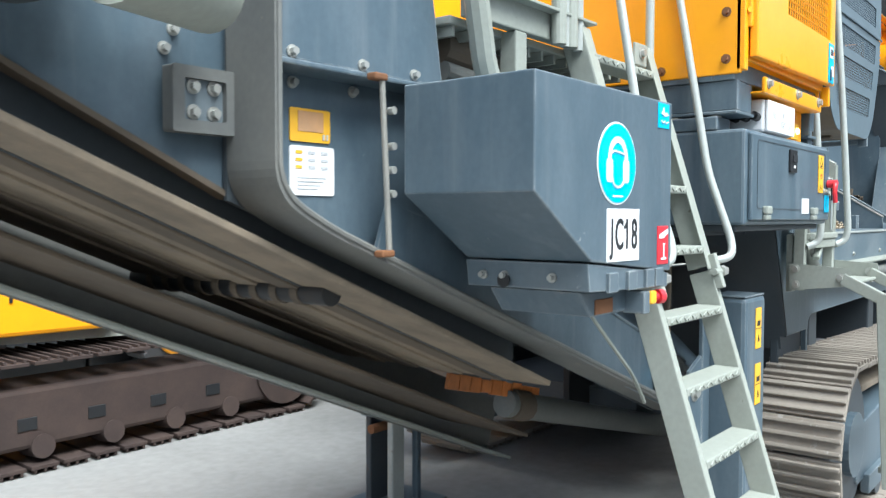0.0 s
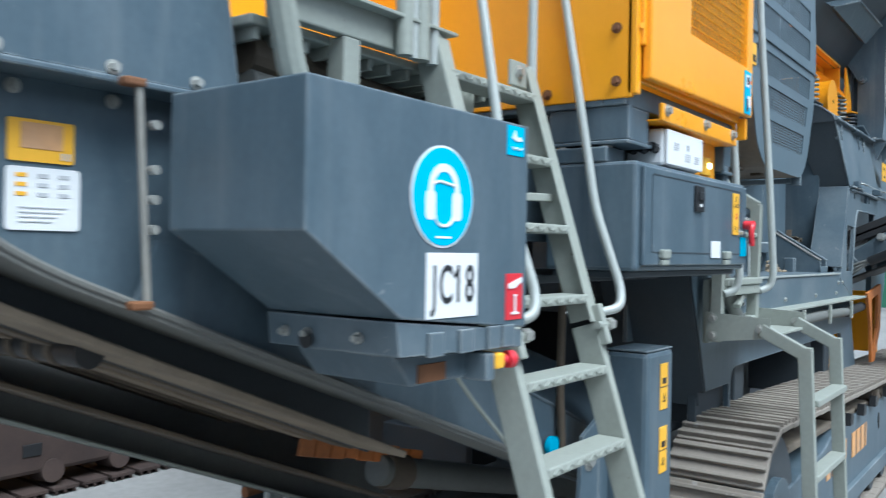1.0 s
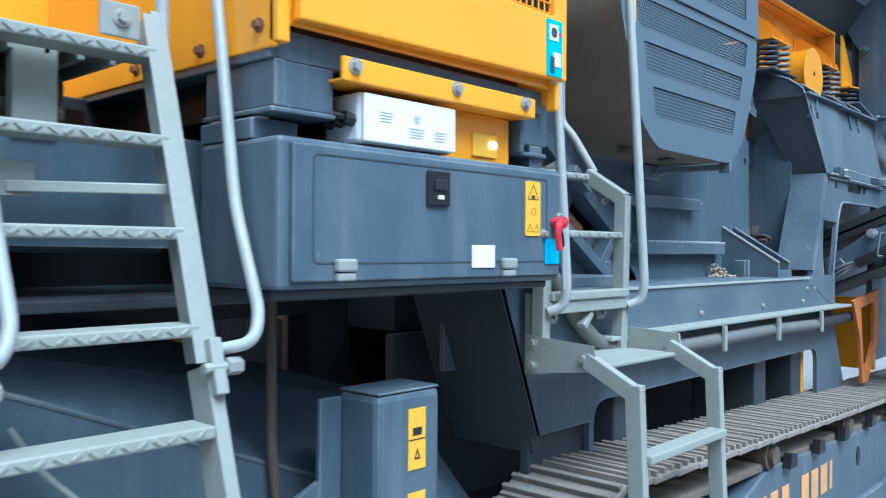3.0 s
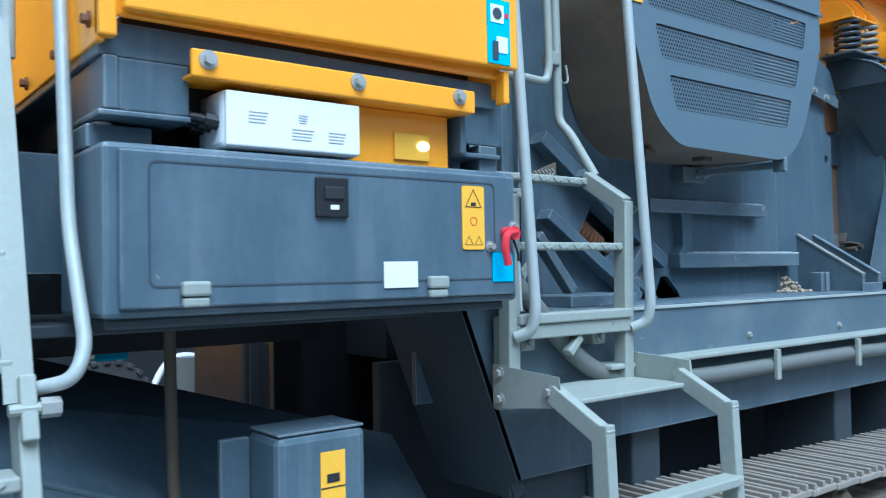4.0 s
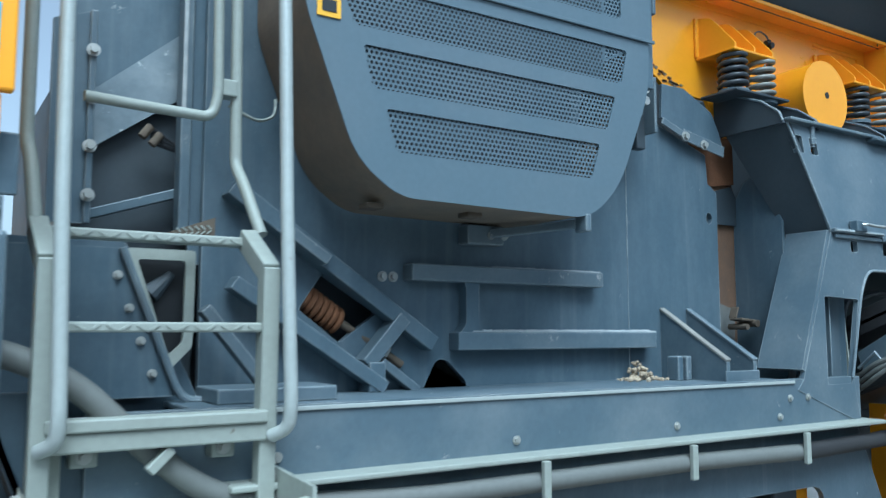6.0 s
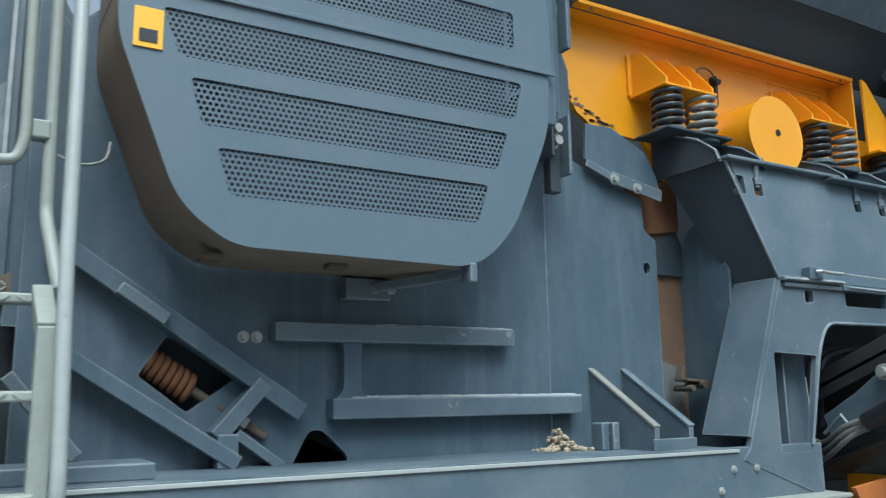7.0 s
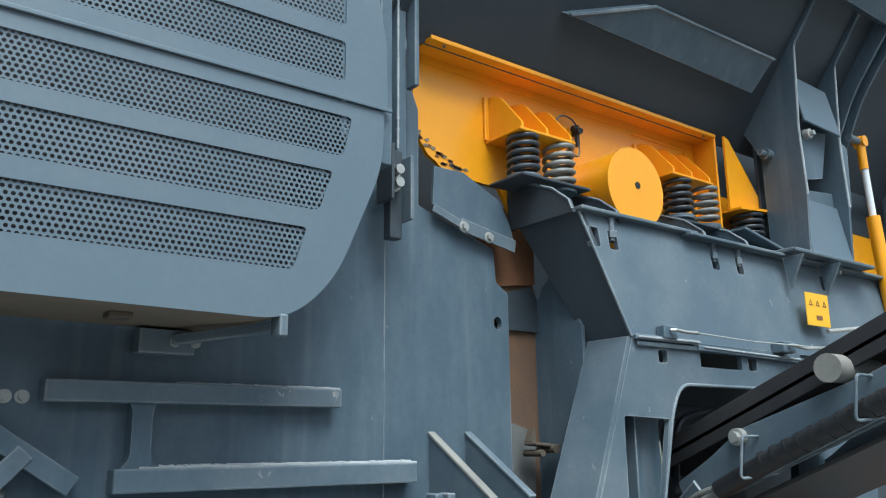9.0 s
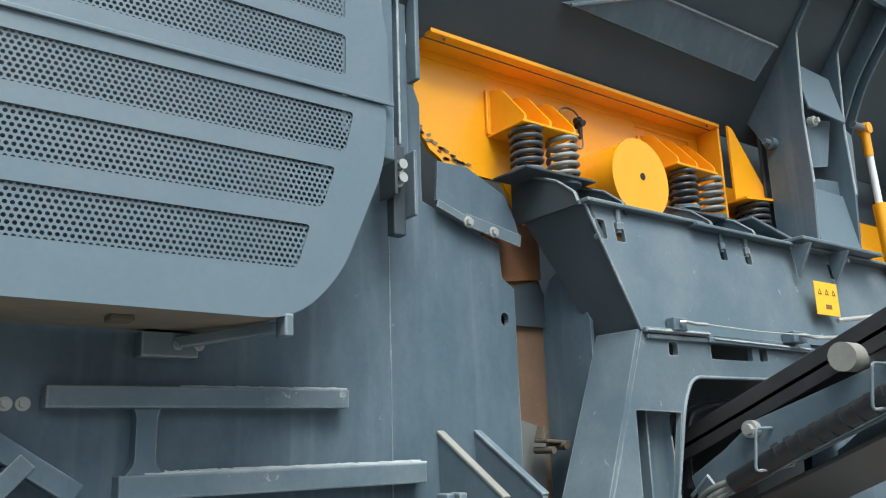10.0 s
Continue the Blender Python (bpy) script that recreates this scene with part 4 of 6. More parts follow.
def shoe_mesh(width):
    bm = box(-0.086, 0.086, 0, width, -0.012, 0.012, 0.004)
    for x in (-0.06, 0.0, 0.06):
        bm = join(bm, box(x - 0.009, x + 0.009, 0.004, width - 0.004, 0.01, 0.034, 0.003))
    me = bpy.data.meshes.new("track_shoe")
    bm.to_mesh(me)
    bm.free()
    return me


def lay_track(t, x0, x1, y0, z0, z1, material, width=0.42, pitch=0.178, taper=0.0):
    me = shoe_mesh(width)
    me.materials.append(material)
    r, length, total = track_loop(x0, x1, z0, z1)
    n = int(total / pitch)
    cz = (z0 + z1) / 2
    for i in range(n):
        s = i * total / n
        if s < length:
            x, z, a = x0 + r + s, z1, 0
        elif s < length + math.pi * r:
            f = (s - length) / r
            x, z, a = x1 - r + r * math.sin(f), cz + r * math.cos(f), math.degrees(f)
        elif s < 2 * length + math.pi * r:
            x, z, a = x1 - r - (s - length - math.pi * r), z0, 180
        else:
            f = (s - 2 * length - math.pi * r) / r
            x, z, a = x0 + r - r * math.sin(f), cz - r * math.cos(f), 180 + math.degrees(f)
        sag = -0.02 * math.sin(math.pi * (x - x0) / (x1 - x0)) if a == 0 else 0
        ob = new("track_shoe", me)
        ob.parent = t
        ob.matrix_parent_inverse = Matrix.Translation(-t.location)
        k = 1 - taper * (x - x0) / (x1 - x0)
        ob.matrix_basis = pose(x, y0, z0 + (z + sag - z0) * k, 0, a, 0)


def build_track(t):
    lay_track(t, 5.20, 10.95, 1.19, 0.035, 0.86, SHOE, taper=0.2)
    part("side_frame", plate(rounded([(5.75, 0.20), (10.45, 0.20), (10.62, 0.34), (10.5, 0.48), (10.1, 0.55), (6.9, 0.65), (6.6, 0.56), (5.75, 0.50)], 0.05), "y", 1.245, 1.5, w=0.01), SLATE, t)
    part("frame_rail", box(5.9, 10.4, 1.215, 1.26, 0.13, 0.23), SLATE_DUSTY, t)
    part("dirt_layer", plate([(5.9, 0.66), (10.1, 0.545), (10.1, 0.59), (5.9, 0.70)], "y", 1.26, 1.5, w=0.01), DIRT, t, "packed dirt on the track frame")
    for x, z in ((5.62, 0.45), (10.57, 0.37)):
        s = smooth(part("idler", rod((x, 1.26, z), (x, 1.52, z), z - 0.1, 32), SLATE_DARK, t))
        part("idler_hub", rod((x, 1.22, z), (x, 1.3, z), 0.16, 24), SLATE, s)
    for k in range(10):
        x = 6.2 + 0.43 * k
        smooth(part("track_roller", rod((x, 1.235, 0.14), (x, 1.5, 0.14), 0.085, 18), SLATE_DARK, t))
    for x, z in ((6.9, 0.71), (8.0, 0.675), (9.2, 0.645)):
        smooth(part("carrier_roller", join(rod((x, 1.24, z), (x, 1.5, z), 0.07, 20), rod((x, 1.215, z), (x, 1.25, z), 0.045, 16)), BROWN, t))
    for x in (7.05, 7.45, 7.85, 8.35, 8.75):
        part("lifting_eye", plate([(x, 0.62), (x + 0.09, 0.62), (x + 0.09, 0.68), (x + 0.02, 0.69)], "y", 1.205, 1.245), BLACK, t)
    part("frame_hole", disc(8.22, 1.243, 0.47, 0.055, 0.003, 20, rx=0.03), BLACK, t)
    # lettering panel as plain bars
    for x, w in ((6.62, 0.09), (6.76, 0.09), (6.90, 0.09), (7.04, 0.09), (7.30, 0.1), (7.44, 0.1), (7.58, 0.1), (7.72, 0.04)):
        part("marking_bar", box(x, x + w, 1.2395, 1.244, 0.38, 0.53, 0.002), MARK, t, "pale orange painted marking")


build_track(track)

# ---- first ladder beside the box ----
SLOPE = 0.31


def lad(x, z, out=0.0):
    return Vector((x, 1.562 + (z - 1.90) * SLOPE - out, z))


ladder = thing("access_ladder", "pale grey-green folding steel ladder with checkered rungs", "ladder", (3.8, 1.0, 0.2))


def build_ladder(t):
    up = (0, -1, SLOPE)
    for x in (3.548, 4.045):
        part("stile", beam(lad(x, 2.2), lad(x, 1.40), 0.034, 0.085, up), PALE, t)
        part("stile", beam(lad(x, 1.385), lad(x, 0.24), 0.034, 0.085, up), PALE, t)
        part("stile_flange", beam(lad(x + (0.012 if x < 3.8 else -0.012), 2.2, 0.043), lad(x + (0.012 if x < 3.8 else -0.012), 1.40, 0.043), 0.055, 0.005, up, 0.001), PALE, t)
        h = part("hinge", join(beam(lad(x, 1.45, 0.05), lad(x, 1.33, 0.05), 0.03, 0.04, up), rod(lad(x - 0.035, 1.39, 0.06), lad(x + 0.05, 1.39, 0.06), 0.012, 10)), PALE, t)
        part("hinge_bolt", rod(lad(x + 0.02, 1.39, 0.062), lad(x + 0.055, 1.39, 0.062), 0.02, 6), STEEL, h)
    for k in range(9):
        z = 2.115 - 0.2115 * k
        r = part("rung", box(-0.23, 0.23, -0.045, 0.05, -0.014, 0.014, 0.005, Matrix.Translation(lad(3.797, z - 0.012, 0.0))), PALE, t)
        bm = bmesh.new()
        for i in range(13):
            m = Matrix.Translation(lad(3.60 + i * 0.0325, z - 0.012, 0.046)) @ pose(0, 0, 0, 90, 35 if i % 2 else -35, 0)
            bm = join(bm, box(-0.011, 0.011, -0.0035, 0.0035, -0.003, 0.003, 0.001, m))
        part("tread_studs", bm, PALE, r)
    part("brace", beam((3.70, 1.60, 1.775), (4.03, 1.52, 1.782), 0.012, 0.025), PALE, t)
    part("brace_foot", box(3.68, 3.76, 1.598, 1.604, 1.755, 1.83), PALE, t)
    top = part("top_bracket", box(3.90, 3.995, 1.60, 1.612, 2.13, 2.21), PALE, t)
    part("bolt", bolt((3.95, 1.60, 2.175)), STEEL, top)
    for x0, dx in ((3.575, 0.05), (4.1, 0.045)):
        pts = [lad(x0 - 0.035, 1.425, 0.045), lad(x0 + 0.02, 1.44, 0.10), lad(x0 + 0.045, 1.50, 0.105), (x0 + 0.035, 1.42, 1.75), (x0 + dx, 1.54, 2.40), (x0 + dx, 1.63, 2.9)]
        smooth(part("handrail", tube(bend(pts, 0.06), 0.0145, 12), GALV, t, "galvanised tube handrail"), 60)
    for x in (3.44, 3.53, 4.06):
        smooth(part("guard_rail", tube([(x, 1.62, 2.12), (x, 1.62, 3.0)], 0.0165, 12), GALV, t), 60)


build_ladder(ladder)

# ---- walkway over the box ----
deck = thing("service_walkway", "pale grey-green service walkway with channel edge and posts", "walkway", (3.2, 1.8, 1.9))
part("edge_channel", box(2.98, 3.62, 1.64, 1.68, 2.135, 2.225), PALE, deck)
part("edge_lip", box(2.98, 3.62, 1.60, 1.64, 2.215, 2.225, 0.002), PALE, deck)
part("floor", box(2.95, 4.05, 1.69, 2.6, 2.115, 2.14), PALE, deck)
for k in range(14):
    part("floor_slat", box(2.97 + 0.077 * k, 2.985 + 0.077 * k, 1.70, 2.58, 2.085, 2.115, 0.002), PALE, deck)
part("post", box(3.20, 3.26, 1.64, 1.70, 1.85, 2.135), PALE, deck)
part("post", box(3.75, 3.85, 1.70, 1.74, 1.9, 2.12), PALE, deck)
part("arch", tube(bend([(2.90, 1.60, 2.6), (2.93, 1.60, 2.25), (3.02, 1.62, 1.98), (3.10, 1.62, 1.90)], 0.1), 0.035, 10), PALE, deck)
part("under_pipe", rod((3.0, 1.78, 2.07), (3.9, 1.85, 2.02), 0.05), BROWN, deck)
part("under_pipe", rod((3.0, 1.76, 2.0), (3.9, 1.82, 1.96), 0.03), HOSE, deck)
part("under_rail", box(3.0, 4.0, 1.9, 1.95, 1.93, 2.0), BROWN, deck)
for x in (3.40, 3.47):
    part("socket", rod((x, 1.615, 2.12), (x, 1.615, 2.28), 0.024), PALE, deck)
for x in (3.52, 3.56):
    part("bolt", bolt((x, 1.64, 2.2)), STEEL, deck)

# ---- noise-protected box with signs ----
bin_ = thing("housing_box", "slate-blue steel housing box with hearing-protection sign and lettered plate", "machine housing", (3.1, 1.4, 1.38))


def build_bin(t):
    part("shell", plate([(2.725, 1.915), (2.725, 1.64), (2.99, 1.47), (3.463, 1.425), (3.463, 1.915)], "y", 1.268, 1.66, w=0.004), SLATE, t)
    part("lower_flange", plate([(2.995, 1.392), (3.46, 1.378), (3.46, 1.42), (2.985, 1.465)], "y", 1.275, 1.66, w=0.003), SLATE_DUSTY, t)
    part("lower_tray", plate([(3.10, 1.315), (3.3, 1.315), (3.38, 1.376), (3.04, 1.386)], "y", 1.33, 1.62, w=0.006), SLATE, t)
    for y in (1.60, 1.53, 1.38):
        part("bolt", bolt((2.987, y, 1.425), (-1, 0, 0), 0.008), STEEL, t)
    part("eye_hole", rod((2.984, 1.53, 1.412), (2.98, 1.53, 1.412), 0.02), BLACK, t)
    for x in (3.08, 3.19, 3.3, 3.36):
        part("tab", box(x, x + 0.05, 1.264, 1.276, 1.385, 1.437, 0.002), SLATE_DUSTY, t)
    part("rust_patch", box(3.12, 3.22, 1.327, 1.331, 1.32, 1.36, 0.001), RUST, t)
    # hearing protection sign
    s = part("hearing_sign", disc(3.118, 1.2675, 1.722, 0.108, 0.002, 48), WHITE, t, "round cyan hearing-protection sign with white earmuff pictogram")
    part("sign_face", disc(3.118, 1.2652, 1.722, 0.103, 0.0015, 48), CYAN, s)
    part("headband", plate([(3.118 + r * math.cos(a), 1.734 + 1.08 * r * math.sin(a)) for r, sg in ((0.054, 1), (0.038, -1)) for a in [math.pi * k / 14 for k in range(15)][::sg]], "y", 1.2645, 1.2625), WHITE, s)
    for dx in (-0.046, 0.046):
        part("ear_cup", plate(rounded(rect(3.118 + dx - 0.017, 3.118 + dx + 0.017, 1.672, 1.734), 0.014), "y", 1.2645, 1.2625), WHITE, s)
    part("face_line", tube([(3.118 + 0.032 * math.cos(a), 1.2632, 1.682 + 0.022 * math.sin(a)) for a in [math.pi + math.pi * k / 10 for k in range(11)]], 0.0035, 6), WHITE, s)
    part("face_line", tube([(3.08, 1.2632, 1.747), (3.1, 1.2632, 1.754), (3.135, 1.2632, 1.75), (3.156, 1.2632, 1.747)], 0.003, 6), WHITE, s)
    part("sign_text", box(3.09, 3.146, 1.2625, 1.2645, 1.634, 1.639, 0.001), WHITE, s)
    n = part("model_plate", box(3.066, 3.251, 1.2655, 1.269, 1.465, 1.604, 0.001), WHITE, t, "white plate with black lettering")
    for ch, x in (("J", 3.092), ("C", 3.132), ("1", 3.176), ("8", 3.219)):
        txt = words(ch, 0.115, (x, 1.2645, 1.533), FACING, INK, n)
        txt.data.transform(Matrix.Translation((x, 0, 1.533)) @ Matrix.Diagonal((0.6, 1, 1.0, 1)) @ Matrix.Translation((-x, 0, -1.533)))
    part("lettering", beam((3.160, 1.2640, 1.552), (3.175, 1.2640, 1.569), 0.001, 0.009, (-1, 0, 1), 0.0002), INK, n)
    b_shift, r_shift = (-0.018, 0, 0), (-0.012, 0, -0.008)
    b = part("hose_sticker", box(3.385, 3.458, 1.2655, 1.269, 1.837, 1.908, 0.001), CYAN, t, "cyan spray-water sticker")
    part("pictogram", tube([(3.402, 1.264, 1.857), (3.412, 1.264, 1.851), (3.422, 1.264, 1.857), (3.432, 1.264, 1.851), (3.447, 1.264, 1.857)], 0.002, 5), WHITE, b)
    part("pictogram", plate([(3.402, 1.877), (3.422, 1.871), (3.449, 1.875), (3.437, 1.883), (3.422, 1.881), (3.415, 1.897)], "y", 1.2645, 1.263), WHITE, b)
    b.location = b_shift
    r = part("stop_sticker", box(3.382, 3.454, 1.2655, 1.269, 1.455, 1.565, 0.001), RED, t, "red emergency-stop sticker with white hand pictogram")
    part("pictogram", plate([(3.402, 1.468), (3.437, 1.468), (3.437, 1.473), (3.423, 1.475), (3.423, 1.51), (3.43, 1.515), (3.409, 1.515), (3.416, 1.51), (3.416, 1.475), (3.402, 1.473)], "y", 1.2645, 1.263), WHITE, r)
    part("pictogram", plate([(3.389, 1.53), (3.417, 1.53), (3.449, 1.545), (3.447, 1.556), (3.417, 1.548), (3.389, 1.54)], "y", 1.2645, 1.263), WHITE, r)

    r.location = r_shift


build_bin(bin_)
stop = thing("emergency_stop", "red mushroom emergency-stop button on a yellow box", "switch", (3.37, 1.28, 1.33))
part("button_box", box(3.335, 3.37, 1.265, 1.33, 1.335, 1.372), YELLOW, stop)
smooth(part("button", join(rod((3.37, 1.285, 1.353), (3.395, 1.275, 1.353), 0.012), rod((3.392, 1.276, 1.353), (3.41, 1.27, 1.353), 0.021, 18)), RED, stop))
part("gland", rod((3.352, 1.30, 1.335), (3.352, 1.30, 1.305), 0.01), BLACK, stop)
part("mount", box(3.30, 3.335, 1.27, 1.34, 1.31, 1.375), SLATE_DUSTY, stop)

# ---- main discharge conveyor with side frame ----
conv = thing("discharge_conveyor", "slate discharge conveyor seen from below with dusty rubber belt", "conveyor", (3.0, 2.3, 1.0))
GR = -0.415


def run(x, dz=0.0, y=1.72):
    return (x, y, 1.56 + (x - 2.24) * GR + dz)


def build_conveyor(t):
    # near side frame: band that bends up into an upright
    path = rounded([(2.355, 2.75), (2.355, 1.64), (2.50, 1.56), (4.7, 0.712)], [0, 0.13, 0.08, 0], 8)
    back = [(x - 0.012, z - 0.012) for x, z in path]
    part("side_flange", plate(path + back[::-1], "y", 1.70, 1.875), FLANGE, t)
    part("flange_edge", tube([(x, 1.70, z) for x, z in path], 0.008, 6), FLANGE, t)
    part("inner_side", plate([(2.345, 1.62), (4.7, 0.69), (4.7, 1.0), (2.98, 1.78), (2.345, 1.78)], "y", 1.878, 1.892), SLATE_DARK, t)
    part("inner_panel", plate([(2.36, 1.95), (2.36, 1.66), (2.50, 1.56), (2.98, 1.375), (2.98, 1.95)], "y", 1.80, 1.815), SLATE, t)
    part("panel_lintel", box(2.36, 3.0, 1.70, 1.82, 1.925, 1.94), SLATE, t)
    part("upper_sheet", plate([(2.345, 1.942), (2.94, 1.942), (2.88, 2.3), (2.88, 2.8), (2.345, 2.8)], "y", 1.71, 1.725), SLATE, t)
    part("upper_side", plate([(1.775, 1.96), (2.4, 1.96), (2.4, 2.8), (1.775, 2.8)], "x", 2.92, 2.935), SLATE_DARK, t)
    for x, z in ((2.477, 1.905), (2.68, 1.905), (2.40, 1.956), (2.626, 1.956), (2.82, 1.958)):
        part("bolt", bolt((x, 1.80 if z < 1.95 else 1.71, z), r=0.0095), STEEL, t)
    h = part("hinge", rod((2.693, 1.68, 1.48), (2.665, 1.68, 1.93), 0.008, 10), COIL_WORN, t, "bare worn hinge rod")
    for x, z in ((2.655, 1.93), (2.68, 1.49)):
        part("hinge_lug", box(x - 0.025, x + 0.022, 1.668, 1.70, z - 0.010, z + 0.008), RUST, h)
    for z in (1.85, 1.76, 1.70, 1.64):
        part("hinge_knuckle", rod((2.703, 1.69, z), (2.703, 1.672, z), 0.010, 10), STEEL, h)
    part("lower_web", plate([(2.70, 1.48), (4.7, 0.69), (4.7, 0.935), (3.45, 1.44), (2.75, 1.62)], "y", 1.735, 1.75), SLATE, t)
    # outer trough beyond the upright
    part("trough_side", plate([(-1.5, 3.49), (2.36, 1.637), (2.36, 2.6), (-1.5, 4.2)], "y", 1.90, 1.92), SLATE, t)
    part("trough_lip", plate([(-1.5, 3.49), (2.36, 1.637), (2.36, 1.622), (-1.5, 3.475)], "y", 1.885, 1.93), BROWN, t)
    # Dark sheet paints the shadow gap between trough side and belt.
    part("trough_shadow_sheet", plate([(-1.5, 3.12), (3.7, 0.96), (3.7, 1.5), (2.4, 2.1), (-1.5, 3.95)], "y", 1.985, 2.0), SLATE_DARK, t)
    belt = part("belt", beam(run(-1.5, 0.02, 2.32), run(3.66, 0.02, 2.32), 1.05, 0.02), BELT, t, "brown dusty belt underside")
    for dy in (-0.28, -0.1, 0.12, 0.3):
        part("belt_streak", beam(run(-1.5, 0.006, 2.32 + dy), run(3.64, 0.006, 2.32 + dy), 0.09, 0.012), BELT if dy in (-0.1, 0.3) else BROWN, belt)
    # Brown sheet closes the gap between belt and far frame.
    part("lower_brown_sheet", beam(run(-1.5, -0.09, 2.62), run(4.4, -0.11, 2.62), 0.5, 0.015), BROWN, t)
    part("far_frame", beam(run(-1.5, -0.03, 2.88), run(4.8, -0.06, 2.88), 0.03, 0.30), FLANGE, t)
    part("far_flange", beam(run(-1.5, -0.18, 2.80), run(4.8, -0.21, 2.80), 0.12, 0.015), PALE, t)
    for x in (2.70, 0.9):
        smooth(part("return_roller", rod((x, 1.90, run(x)[2] + 0.005), (x, 2.86, run(x)[2] + 0.005), 0.036, 20), BLACK, t))
    for k in range(9):
        y = 2.0 + 0.09 * k
        part("roller_ring", rod((2.70, y, run(2.7)[2] + 0.005), (2.70, y + 0.03, run(2.7)[2] + 0.005), 0.040, 18), BROWN, t)
    for k in range(9):
        x = 3.70 + k * 0.075
        part("scraper_blade", beam((x, 2.3, 0.93 - (x - 3.70) * 0.24), (x + 0.068, 2.3, 0.93 - (x + 0.068 - 3.70) * 0.24), 0.02, 0.05 + 0.016 * rng.random()), ORANGE_RUST, t, "flaking orange scraper blade")
    smooth(part("drive_pipe", rod((4.1, 2.3, 0.77), (6.0, 2.3, 0.28), 0.06), HOSE, t))
    smooth(part("pipe_collar", rod((4.14, 2.3, 0.76), (4.26, 2.3, 0.73), 0.07), BROWN, t))
    # bracket with four bolts
    b = part("bolted_bracket", plate(rounded(rect(2.182, 2.348, 1.768, 1.915), 0.008), "y", 1.845, 1.885, holes=(rounded(rect(2.212, 2.322, 1.796, 1.888), 0.006),)), FLANGE, t, "dusty grey bolted bracket frame")
    part("bracket_face", box(2.20, 2.335, 1.860, 1.880, 1.785, 1.90), SLATE_DUSTY, b)
    for x in (2.242, 2.296):
        for z in (1.815, 1.872):
            part("bolt", bolt((x, 1.860, z), r=0.011), STEEL, b)
    part("head_drum", rod((1.80, 1.60, 2.14), (1.80, 1.8, 2.14), 0.18, 30), SLATE_DARK, t)
    smooth(part("drive_motor", rod((1.90, 1.60, 2.03), (2.20, 1.74, 2.05), 0.085, 24), PALE, t, "pale drive motor end"), 40)
    for x, z in ((2.218, 2.0), (2.195, 1.955)):
        part("bolt", bolt((x, 1.90, z), r=0.0095), STEEL, t)
    y1 = part("maker_plate", plate(rounded(rect(2.468, 2.598, 1.765, 1.846), 0.006), "y", 1.796, 1.8), YELLOW, t, "yellow maker plate, worn pale")
    part("plate_field", box(2.492, 2.575, 1.7945, 1.797, 1.79, 1.84, 0.001), MARK, y1, "worn cream field")
    for k in range(2):
        part("plate_mark", box(2.572 + 0.012 * k, 2.578 + 0.012 * k, 1.7935, 1.797, 1.772, 1.786, 0.0005), PRINT, y1)
    w1 = part("instruction_sheet", plate(rounded(rect(2.466, 2.612, 1.634, 1.755), 0.01), "y", 1.796, 1.8), WHITE, t, "white instruction sticker with small printed marks")
    for k in range(3):
        for q in range(3):
            part("arrow", box(2.484 + 0.042 * q, 2.505 + 0.042 * q, 1.7945, 1.797, 1.735 - 0.018 * k, 1.743 - 0.018 * k, 0.0005), YELLOW if q == 0 else PRINT, w1)
    for k in range(4):
        part("print_line", box(2.49, 2.585 - 0.01 * k, 1.7945, 1.797, 1.676 - 0.009 * k, 1.679 - 0.009 * k, 0.0005), PRINT, w1)


build_conveyor(conv)

# ---- control cabinet under the engine house ----
cab = thing("control_cabinet", "slate-blue steel control cabinet with latched front door", "cabinet", (4.7, 1.4, 1.55))


